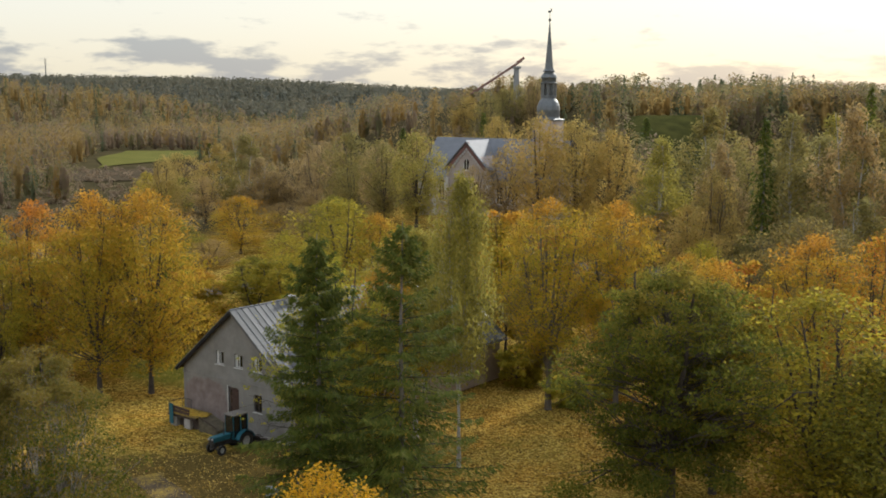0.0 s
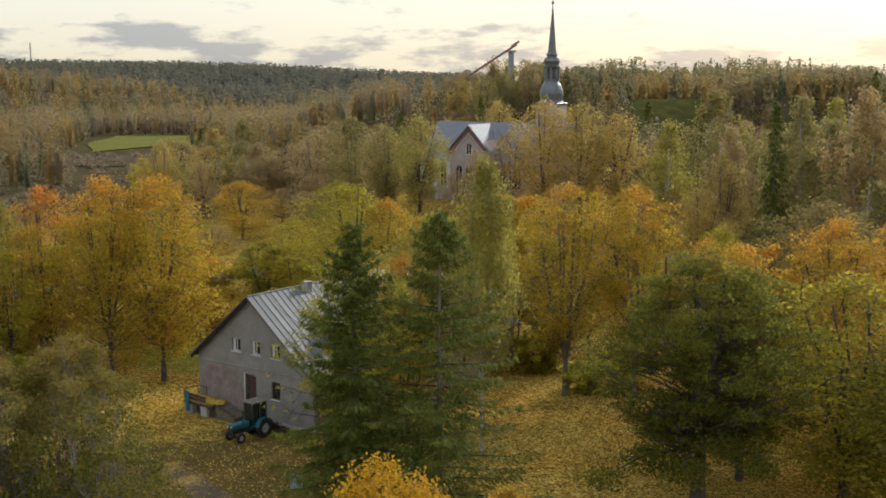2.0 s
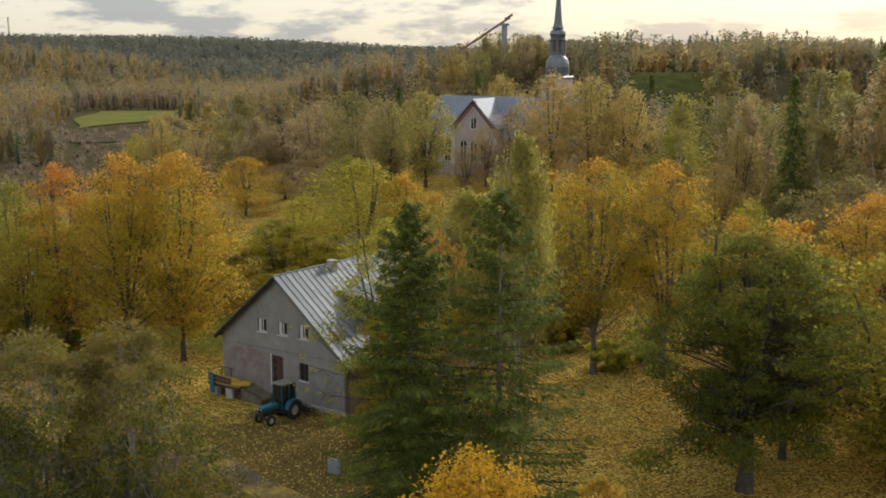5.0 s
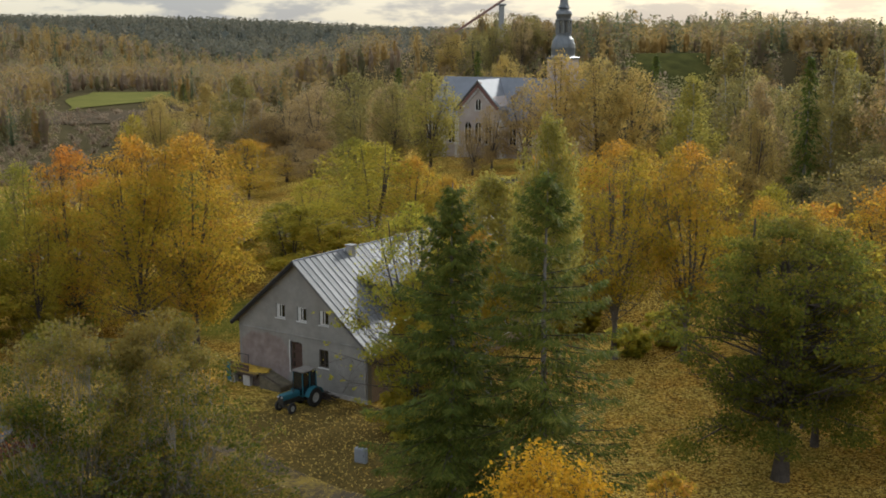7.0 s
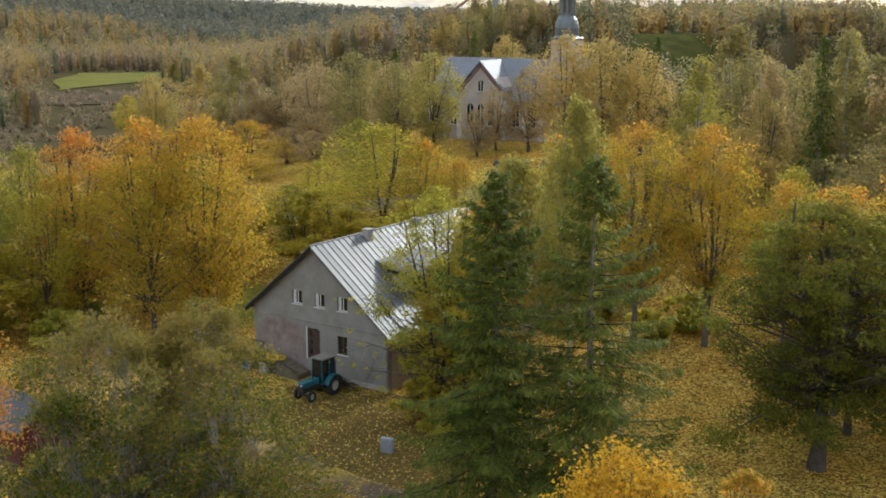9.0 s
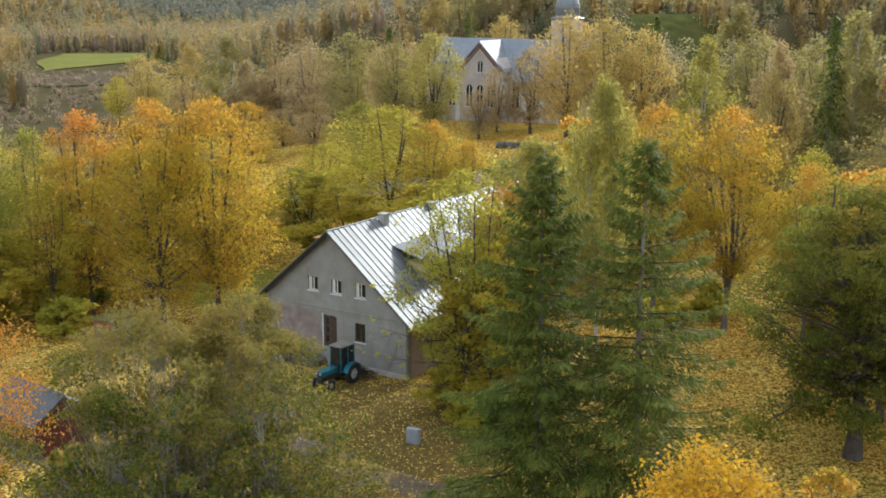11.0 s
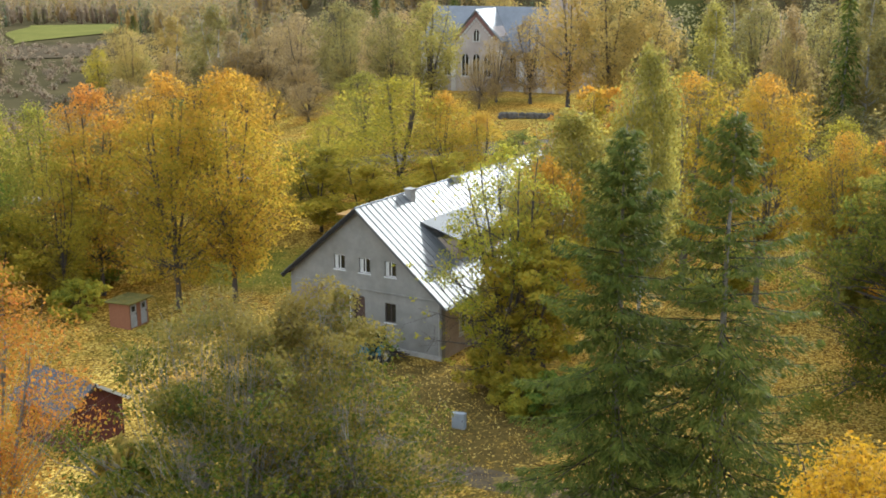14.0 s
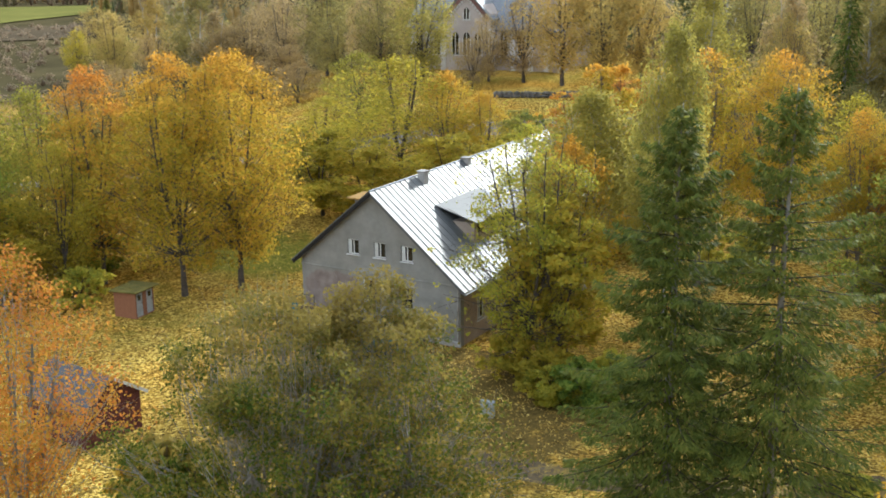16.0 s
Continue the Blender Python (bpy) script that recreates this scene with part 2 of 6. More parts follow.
def raw_mesh(name, verts, faces):
    """A mesh from numpy arrays; faces all have the same number of corners."""
    me = bpy.data.meshes.new(name)
    v, f = np.asarray(verts, dtype=np.float32), np.asarray(faces, dtype=np.int32)
    me.vertices.add(len(v))
    me.vertices.foreach_set("co", v.ravel())
    k = f.shape[1]
    me.loops.add(f.size)
    me.loops.foreach_set("vertex_index", f.ravel())
    me.polygons.add(len(f))
    me.polygons.foreach_set("loop_start", np.arange(0, f.size, k, dtype=np.int32))
    me.update(calc_edges=True)
    return me


def part(name, data, mat, parent=None, label=""):
    """One mesh object from a bmesh or mesh, under a thing or a part."""
    if isinstance(data, bmesh.types.BMesh):
        me = bpy.data.meshes.new(name)
        data.to_mesh(me)
        data.free()
    else:
        me = data
    if mat:
        me.materials.append(mat)
    ob = new(name, me)
    ob.parent = parent
    if label:
        ob["label"] = label
    return ob


def thing(name, label, category, at=(0, 0, 0), turn=0.0, group="", kind=""):
    ob = new(name)
    ob.matrix_world = pose(*at, 0, 0, turn)
    return tagged(ob, label, category, group, kind)


def leaf_quads(points, size, rng, out=None, long=1.25, wild=0.75, tri=False):
    """Pointed leaf blades, one at each point, turned at random but leaning outward."""
    n = len(points)
    nor = rng.normal(size=(n, 3))
    if out is not None:
        nor = nor * wild + out
    nor[:, 2] += 0.35
    nor /= np.linalg.norm(nor, axis=1)[:, None] + 1e-9
    a = np.cross(nor, rng.normal(size=(n, 3)))
    a /= np.linalg.norm(a, axis=1)[:, None] + 1e-9
    b = np.cross(nor, a)
    s = (size * rng.uniform(0.6, 1.35, n))[:, None]
    a, b = a * s * 0.5 * long, b * s * 0.42
    if tri:
        verts = np.stack([points - a, points + a * 0.7 + b, points + a * 0.7 - b], 1).reshape(-1, 3)
        return verts, np.arange(3 * n).reshape(n, 3)
    bend = nor * s * 0.12
    verts = np.stack([points - a, points + b - bend + a * 0.15, points + a, points - b - bend + a * 0.15], 1).reshape(-1, 3)
    return verts, np.arange(4 * n).reshape(n, 4)


def tube(path, radii, sides=5):
    """Verts and quads of a tapered tube along a path."""
    path = np.asarray(path, float)
    verts, faces = [], []
    for i, p in enumerate(path):
        d = path[min(i + 1, len(path) - 1)] - path[max(i - 1, 0)]
        d /= np.linalg.norm(d) + 1e-9
        u = np.cross(d, (0.31, 0.95, 0.05) if abs(d[2]) > 0.7 else (0, 0, 1.0))
        u /= np.linalg.norm(u) + 1e-9
        w = np.cross(d, u)
        for k in range(sides):
            g = 2 * math.pi * k / sides
            verts.append(p + radii[i] * (math.cos(g) * u + math.sin(g) * w))
    for i in range(len(path) - 1):
        for k in range(sides):
            a, b = i * sides + k, i * sides + (k + 1) % sides
            faces.append((a, b, b + sides, a + sides))
    return np.array(verts), np.array(faces)


def joined(pieces):
    vs, fs, k = [], [], 0
    for v, f in pieces:
        vs.append(v)
        fs.append(f + k)
        k += len(v)
    return np.concatenate(vs), np.concatenate(fs)


def broadleaf(name, label, category, seed, height, radius, clear=0.22, leaves=7000, size=0.3, clumps=60, mat="gold", bark=None,
              trunk=0.28, stems=3, shape="dome", thin=0.0, group="", droop=0.0, twigs=3, fork=0.2, flat=0.6, tight=0.85, rise=(0.4, 0.9), gnarl=0.12, lead=(0.78, 0.93), limb_from=0.16, tri=False, shell=0.5, wild=0.75, lumpy=1.0, boughs=(), bough_leaf=(0.6, 1.0)):
    """A leafy tree: trunk that parts into leaders, limbs to every clump of leaves; height in metres, clear: bare share of the trunk."""
    rng = np.random.default_rng(seed)
    tree = thing(name, label, category, group=group)
    zc, top = height * clear, height
    mid = (zc + top) * 0.5
    cents, rads = [], []
    ph = rng.uniform(0, 6.28, 4)

    def profile(u):
        if shape == "dome":
            return min(1.0, 0.45 + 1.25 * u) * max(0.02, 1 - u ** 3.2) ** 0.5
        if shape == "wide":
            return min(1.0, 0.62 + 1.1 * u) * max(0.05, 1 - u ** 4.5) ** 0.5
        return math.sin(math.pi * min(1.0, 0.14 + 0.84 * u ** 0.85)) ** 0.65
    for i in range(clumps):
        u = (i + rng.random()) / clumps
        az = i * 2.39996 + rng.normal() * 0.4
        prof = profile(u)
        lump = 1.0 + lumpy * (0.17 * math.sin(2 * az + ph[0] + 5 * u) + 0.13 * math.sin(3 * az + ph[1] - 7 * u) + rng.normal() * 0.10)
        q = rng.uniform(0.10, 1.0) ** shell
        rc = tight * radius * rng.uniform(0.12, 0.25) * (0.75 + 0.4 * prof)
        d = max(0.0, radius * prof * lump * q - rc * 0.4)
        cents.append(np.array([math.cos(az) * d, math.sin(az) * d, zc + (top - zc - rc * 0.5) * (u * 0.93 + 0.07 * rng.random()) * (1 - 0.07 * q)]))
        rads.append(rc)
    bough_paths, bough_twigs = [], []
    for az, z0, reach, lift, thick in boughs:
        d = np.array([math.cos(az), math.sin(az), 0.0])
        path = [d * reach * t + np.array([0, 0, z0 + lift * t + 0.9 * math.sin(3.1 * t) * (0.5 if lift < 0 else -0.4)]) + rng.normal(size=3) * 0.12 * t for t in np.linspace(0, 1, 7)]
        bough_paths.append((path, thick))
        for t in rng.uniform(0.25, 0.95, 9):
            a = path[int(t * 6)]
            bough_twigs.append(([a, a + d * reach * 0.12 + rng.normal(size=3) * 0.10 * reach, a + d * reach * 0.2 + rng.normal(size=3) * (0.16, 0.16, 0.10) * reach], thick * 0.25))
        for t in rng.uniform(0.3, 1.08, 16):
            q = path[0] + (path[-1] - path[0]) * t + np.append(rng.normal(size=2) * 0.18 * reach, rng.normal() * 0.35 - 0.1)
            cents.append(q)
            rads.append(rng.uniform(*bough_leaf))
    cents, rads = np.array(cents), np.array(rads)
    pieces = [tube(path, [thick * (1 - 0.85 * i / 6) for i in range(7)], 6) for path, thick in bough_paths] + [tube(path, [thick, thick * 0.6, thick * 0.2], 3) for path, thick in bough_twigs]
    bend = rng.normal(size=(6, 2)) * 0.015 * height
    zf = height * fork
    leads = []
    for k in range(stems):
        g = 2 * math.pi * k / stems + rng.uniform(-0.4, 0.4)
        t = rng.uniform(0.10, 0.30) * (0 if stems == 1 else 1) * min(1.0, radius / (0.3 * height))
        leads.append((math.cos(g) * t, math.sin(g) * t, rng.uniform(*lead)))

    def axis(z, k=0):
        s = z / height
        o = max(0.0, z - zf) * (1.15 - 0.35 * s)
        return np.array([np.interp(s, np.linspace(0, 1, 6), bend[:, 0] * np.linspace(0, 1, 6)) + leads[k][0] * o,
                         np.interp(s, np.linspace(0, 1, 6), bend[:, 1] * np.linspace(0, 1, 6)) + leads[k][1] * o, z])
    for k in range(stems):
        zs = np.linspace(-0.3 if k == 0 else zf * 0.7, height * leads[k][2], 8)
        share = 1.0 if stems == 1 else 0.72
        pieces.append(tube([axis(z, k) for z in zs], [trunk * (1.3 if z < 0 else 1.0) * (share if z > zf else 1.0) * (1 - 0.90 * (max(z, 0) / height) ** 0.8) * (1.0 if k == 0 or z > zf else 0.5) for z in zs], 7))
    for c, r in zip(cents[:clumps], rads[:clumps]):
        d0 = math.hypot(c[0], c[1])
        z0 = min(max(limb_from * height, c[2] - d0 * rng.uniform(*rise) - 0.3), height * (lead[0] - 0.03))
        k = min(range(stems), key=lambda q: np.hypot(*(axis(max(z0, zf), q) - c)[:2]))
        a = axis(z0, k)
        d = float(np.hypot(*(c - a)[:2]))
        arch = np.array([0, 0, 0.10 * d if c[2] < z0 + 0.3 * d else -0.04 * d])
        m0 = a + (c - a) * 0.28 + arch * 0.8 + rng.normal(size=3) * gnarl
        m1 = a + (c - a) * 0.6 + arch + rng.normal(size=3) * gnarl * 1.4
        e = c + (c - a) * 0.12 + rng.normal(size=3) * gnarl
        heft = 1.0 if rng.random() < 0.2 else 0.55
        r0 = heft * max(0.026, trunk * 0.30 * (1 - z0 / height) ** 0.7 * (0.55 + 0.6 * d / radius))
        pieces.append(tube([a, m0, m1, c, e], [r0, r0 * 0.75, r0 * 0.5, r0 * 0.28, r0 * 0.1], 3) if gnarl > 0.15 else tube([a, m1, e], [r0, r0 * 0.55, r0 * 0.12], 3))
        for _ in range(twigs):
            g = c + rng.normal(size=3) * r * 0.8
            s = m1 + (c - m1) * rng.uniform(0.0, 0.9)
            pieces.append(tube([s, (s + g) * 0.5 + rng.normal(size=3) * gnarl * 0.8, g] if gnarl > 0.2 else [s, g], [r0 * 0.36, r0 * 0.22, r0 * 0.08] if gnarl > 0.2 else [r0 * 0.32, r0 * 0.08], 3))
    part("trunk", raw_mesh("trunk", *joined(pieces)), bark or BARK, tree, "dark bark trunk with spreading limbs")
    w = rads ** 2 * rng.uniform(0.35, 1.3, len(rads))
    if thin:
        w *= np.where(rng.random(len(rads)) > thin, 1.0, 0.06)
    pick = rng.choice(len(cents), size=leaves, p=w / w.sum())
    g = rng.normal(size=(leaves, 3))
    g /= np.linalg.norm(g, axis=1)[:, None]
    g *= (rng.uniform(0.05, 1.0, leaves) ** 0.45)[:, None]
    g[:, 2] *= flat
    pts = cents[pick] + g * rads[pick][:, None] * 1.35
    if droop:
        pts[:, 2] -= droop * rng.random(leaves) ** 2 * (np.hypot(pts[:, 0], pts[:, 1]) / radius)
    out = pts - np.array([0, 0, mid])
    out /= np.linalg.norm(out, axis=1)[:, None] + 1e-9
    part("crown", raw_mesh("crown", *leaf_quads(pts, size, rng, out * 0.7, wild=wild, tri=tri)), LEAF[mat], tree)
    return tree


def conifer(name, label, seed, height, radius, clear=0.06, branches=230, sprays=46, size=0.34, mat="needle", bark=None, trunk=0.26, group="", flat=0.0, gaps=0.0):
    """A spruce: whorled drooping branches with flat sprays of needles."""
    rng = np.random.default_rng(seed)
    tree = thing(name, label, "tree", group=group)
    pieces, pts, outs = [], [], []
    zs = np.linspace(-0.3, height, 10)
    pieces.append(tube([(0.04 * math.sin(z * 0.7), 0.04 * math.cos(z * 0.5), z) for z in zs], [trunk * (1 - 0.93 * max(0, z) / height) for z in zs], 7))
    for i in range(branches):
        s = clear + (0.985 - clear) * ((i + rng.random()) / branches) ** 0.80
        if gaps and rng.random() < gaps * (0.4 + 0.6 * math.sin(s * 17 + seed) ** 2):
            continue
        z0 = s * height
        reach = radius * (1 - s) ** 0.70 * rng.uniform(0.60, 1.15) * (0.78 + 0.22 * smooth(0.0, 0.2, s)) + 0.15
        az = i * 2.39996 + rng.normal() * 0.35
        d = np.array([math.cos(az), math.sin(az), 0.0])
        rise = 0.40 * smooth(0.45, 1.0, s) - 0.10 * (1 - s)
        def along(t):
            return np.array([0, 0, z0]) + d * reach * t + np.array([0, 0, reach * (rise * t - 0.26 * (1 - s) * t * t + 0.14 * t ** 4)])
        path = [along(t) for t in (0, 0.35, 0.7, 1.0)]
        r0 = 0.008 + 0.010 * reach
        pieces.append(tube(path, [r0, r0 * 0.7, r0 * 0.4, r0 * 0.1], 3))
        n = max(9, int(sprays * (reach / radius) ** 0.9))
        side = np.array([-d[1], d[0], 0.0])
        for t in rng.uniform(0.16, 1.03, n):
            wdt = reach * 0.40 * (1.06 - t) * (1 if t > 0.3 else t / 0.3) + 0.14
            off = rng.uniform(-1, 1) * wdt
            p = along(min(t, 1.03)) + side * off + np.array([0, 0, -0.22 * abs(off) - rng.random() * 0.16 + rng.random() * 0.10])
            pts.append(p)
            outs.append(d * 0.8 + side * np.sign(off) * 0.7 + np.array([0, 0, -0.25]))
    part("trunk", raw_mesh("trunk", *pieces[0]), bark or BARK_GREY, tree, "grey straight trunk")
    part("branchwork", raw_mesh("branchwork", *joined(pieces[1:])), TWIG, tree, "dark drooping branches")
    pts, outs = np.array(pts), np.array(outs)
    n = len(pts)
    outs = outs + rng.normal(size=(n, 3)) * 0.34
    outs /= np.linalg.norm(outs, axis=1)[:, None]
    w = np.cross(outs, rng.normal(size=(n, 3)) * 0.35 + np.array([0, 0, 1.0]))
    w /= np.linalg.norm(w, axis=1)[:, None] + 1e-9
    s = (size * rng.uniform(0.6, 1.4, n))[:, None]
    a, b = outs * s * 0.72, w * s * 0.16
    dn = np.array([0, 0, -1.0]) * s * 0.12
    verts = np.stack([pts - a * 0.7, pts + b + dn, pts + a + dn * 2, pts - b + dn], 1).reshape(-1, 3)
    part("crown", raw_mesh("crown", verts, np.arange(4 * n).reshape(n, 4)), LEAF[mat], tree)
    return tree


def settle_at(ob, x, y, turn=0.0, scale=1.0, tall=1.0, sink=0.05):
    ob.matrix_world = Matrix.Translation((x, y, land(x, y) - sink)) @ pose(0, 0, 0, 0, 0, turn) @ Matrix.Diagonal((scale, scale, scale * tall, 1))
    return ob


def planted(proto, x, y, top, turn, wide=1.0, mat=None, height=10.0, label=""):
    """A copy of a tree, as high as top (world metres)."""
    tall = (top - land(x, y)) / height
    ob = copy_thing(proto, Matrix.Translation((x, y, land(x, y) - 0.05)) @ pose(0, 0, 0, 0, 0, turn) @ Matrix.Diagonal((wide, wide, tall, 1)))
    if label:
        ob["label"] = label
    if mat:
        for c in ob.children:
            if c.name.startswith("crown"):
                c.material_slots[0].link = "OBJECT"
                c.material_slots[0].material = LEAF[mat]
    return ob


# ---- ground ----
def graded(*spans):
    out = []
    for a, b, n in spans:
        out += list(np.linspace(a, b, n, endpoint=False))
    return out + [spans[-1][1]]


def sheet(name, xs, ys, lift=0.0, inside=None):
    verts = [(x, y, land(x, y) + lift) for y in ys for x in xs]
    nx = len(xs)
    faces = [(j * nx + i, j * nx + i + 1, (j + 1) * nx + i + 1, (j + 1) * nx + i)
             for j in range(len(ys) - 1) for i in range(nx - 1)]
    return raw_mesh(name, verts, faces)


def ground_material():
    m, n, l, b = material("leaf_strewn_grass", 1.0)
    b.inputs["Specular IOR Level"].default_value = 0.0
    pos = n.new("ShaderNodeNewGeometry").outputs["Position"]
    grass = ramp_of(n, [(0.3, (0.078, 0.077, 0.013)), (0.7, (0.18, 0.152, 0.025))])
    l.new(noise_of(n, l, pos, 1.1, 6.0), grass.inputs[0])
    vor = n.new("ShaderNodeTexVoronoi")
    vor.inputs["Scale"].default_value, vor.inputs["Randomness"].default_value = 8.0, 1.0
    l.new(pos, vor.inputs["Vector"])
    vsep = n.new("ShaderNodeSeparateColor")
    l.new(vor.outputs["Color"], vsep.inputs[0])
    litter = ramp_of(n, [(0.2, (0.065, 0.045, 0.015)), (0.45, (0.205, 0.132, 0.028)), (0.65, (0.385, 0.260, 0.052)), (0.88, (0.66, 0.48, 0.128))])
    l.new(math_of(n, l, "ADD", math_of(n, l, "MULTIPLY", vsep.outputs[0], 0.65), math_of(n, l, "MULTIPLY", noise_of(n, l, pos, 1.4, 6.0, 0.7), 0.42)), litter.inputs[0])
    rust = ramp_of(n, [(0.42, (0, 0, 0)), (0.62, (1, 1, 1))])
    l.new(noise_of(n, l, pos, 0.16, 4.0, 0.65), rust.inputs[0])
    fallen = mix_of(n, l, math_of(n, l, "MULTIPLY", rust.outputs[0], 0.75), litter.outputs[0], mix_of(n, l, 1.0, litter.outputs[0], (1.05, 0.84, 0.66), "MULTIPLY"))
    cover = ramp_of(n, [(0.31, (0, 0, 0)), (0.50, (1, 1, 1))])
    l.new(math_of(n, l, "ADD", math_of(n, l, "MULTIPLY", noise_of(n, l, pos, 0.055, 4.0), 0.65), math_of(n, l, "MULTIPLY", noise_of(n, l, pos, 0.9, 5.0), 0.38)), cover.inputs[0])
    col = mix_of(n, l, cover.outputs[0], grass.outputs[0], fallen)
    sp = n.new("ShaderNodeSeparateXYZ")
    l.new(pos, sp.inputs[0])
    # worn earth where the tractor stands and turns, widened and darkened to paint in shade
    ex = math_of(n, l, "DIVIDE", math_of(n, l, "ADD", sp.outputs[0], 14.0), 12.5)
    ey = math_of(n, l, "DIVIDE", math_of(n, l, "SUBTRACT", sp.outputs[1], 69.0), 10.5)
    ed = math_of(n, l, "ADD", math_of(n, l, "MULTIPLY", ex, ex), math_of(n, l, "MULTIPLY", ey, ey))
    ed = math_of(n, l, "ADD", ed, math_of(n, l, "MULTIPLY", math_of(n, l, "SUBTRACT", noise_of(n, l, pos, 0.5, 6.0, 0.7), 0.5), 3.2))
    worn = ramp_of(n, [(0.55, (0.88, 0.88, 0.88)), (1.0, (0, 0, 0))])
    l.new(ed, worn.inputs[0])
    shaded_earth = ramp_of(n, [(0.3, (0.050, 0.039, 0.015)), (0.7, (0.125, 0.088, 0.030))])
    l.new(noise_of(n, l, pos, 3.0, 7.0), shaded_earth.inputs[0])
    col = mix_of(n, l, worn.outputs[0], col, shaded_earth.outputs[0])
    # green grass under the maples behind the house
    hx = math_of(n, l, "DIVIDE", math_of(n, l, "ADD", sp.outputs[0], 23.0), 7.0)
    hy = math_of(n, l, "DIVIDE", math_of(n, l, "SUBTRACT", sp.outputs[1], 101.0), 7.0)
    hd = math_of(n, l, "ADD", math_of(n, l, "MULTIPLY", hx, hx), math_of(n, l, "MULTIPLY", hy, hy))
    hd = math_of(n, l, "ADD", hd, math_of(n, l, "MULTIPLY", math_of(n, l, "SUBTRACT", noise_of(n, l, pos, 0.4, 6.0, 0.7), 0.5), 2.0))
    lawn = ramp_of(n, [(0.4, (0.8, 0.8, 0.8)), (1.0, (0, 0, 0))])
    l.new(hd, lawn.inputs[0])
    sward = ramp_of(n, [(0.3, (0.085, 0.10, 0.018)), (0.7, (0.19, 0.185, 0.03))])
    l.new(noise_of(n, l, pos, 1.3, 6.0), sward.inputs[0])
    col = mix_of(n, l, lawn.outputs[0], col, sward.outputs[0])
    # brown wood floor beyond the churchyard
    wood = ramp_of(n, [(0.3, (0.058, 0.05, 0.026)), (0.7, (0.10, 0.08, 0.04))])
    l.new(noise_of(n, l, pos, 0.08, 5.0), wood.inputs[0])
    edge = ramp_of(n, [(0.188, (0, 0, 0)), (0.205, (1, 1, 1))])
    l.new(math_of(n, l, "DIVIDE", sp.outputs[1], 1000.0), edge.inputs[0])
    col = mix_of(n, l, edge.outputs[0], col, wood.outputs[0])
    # bare grass bank of the old fort
    gx = math_of(n, l, "DIVIDE", math_of(n, l, "SUBTRACT", sp.outputs[0], 45.5), 11.0)
    gy = math_of(n, l, "DIVIDE", math_of(n, l, "SUBTRACT", sp.outputs[1], 222.0), 22.0)
    gd = math_of(n, l, "ADD", math_of(n, l, "MULTIPLY", gx, gx), math_of(n, l, "MULTIPLY", gy, gy))
    bank = ramp_of(n, [(0.7, (0.85, 0.85, 0.85)), (1.0, (0, 0, 0))])
    l.new(gd, bank.inputs[0])
    turf = ramp_of(n, [(0.3, (0.036, 0.044, 0.013)), (0.7, (0.088, 0.086, 0.024))])
    l.new(noise_of(n, l, pos, 0.35, 6.0), turf.inputs[0])
    col = mix_of(n, l, bank.outputs[0], col, turf.outputs[0])
    # dark spruce floor of the far ridge
    ridge = ramp_of(n, [(0.25, (0, 0, 0)), (0.29, (1, 1, 1))])
    l.new(math_of(n, l, "DIVIDE", sp.outputs[1], 5000.0), ridge.inputs[0])
    col = mix_of(n, l, ridge.outputs[0], col, (0.065, 0.07, 0.058))
    l.new(col, b.inputs["Base Color"])
    bp = n.new("ShaderNodeBump")
    bp.inputs["Strength"].default_value, bp.inputs["Distance"].default_value = 0.8, 0.08
    l.new(noise_of(n, l, pos, 6.0, 6.0), bp.inputs["Height"])
    l.new(bp.outputs[0], b.inputs["Normal"])
    return m


ground = part("ground", sheet("ground",
                              graded((-3600, -500, 26), (-500, -90, 36), (-90, 90, 90), (90, 500, 36), (500, 3600, 26)),
                              graded((-700, 0, 10), (0, 30, 12), (30, 190, 90), (190, 600, 50), (600, 1500, 30), (1500, 4200, 30))), ground_material())
tagged(ground, "grass ground strewn with yellow fallen leaves", "ground", kind="structure")
for p in ground.data.polygons:
    p.use_smooth = True

FIELD = surface("meadow_grass", (0.115, 0.115, 0.034), (0.18, 0.17, 0.05), 0.05, 1.0, bump=0.2, fine=0.4, gloss=0.0)
def patch_sheet(name, left, right, y0, y1, rows, cols, lift):
    """A strip of land between two edges given as functions of y."""
    verts = []
    for j in range(rows):
        y = y0 + (y1 - y0) * j / (rows - 1)
        for i in range(cols):
            x = left(y) + (right(y) - left(y)) * i / (cols - 1)
            verts.append((x, y, land(x, y) + lift))
    return raw_mesh(name, verts, [(j * cols + i, j * cols + i + 1, (j + 1) * cols + i + 1, (j + 1) * cols + i) for j in range(rows - 1) for i in range(cols - 1)])


field = part("field", patch_sheet("field", lambda y: -117 - 0.20 * (y - 372) - 3 * math.sin(y * 0.06), lambda y: -116 + 25 * smooth(384, 462, y) + 1.5 * math.sin(y * 0.09), 384, 508, 30, 8, 0.35), FIELD)
tagged(field, "bright green mown meadow in the valley", "field", kind="structure")
heath = part("marsh", patch_sheet("marsh", lambda y: -165.0 + 4 * math.sin(y * 0.1), lambda y: -70.0, 318, 371, 14, 12, 0.3), surface("brown_marsh", (0.062, 0.05, 0.034), (0.125, 0.095, 0.06), 0.05, 1.0, bump=0.4, fine=1.2, gloss=0.0))
tagged(heath, "brown rough marsh grass below the meadow", "marsh", kind="structure")


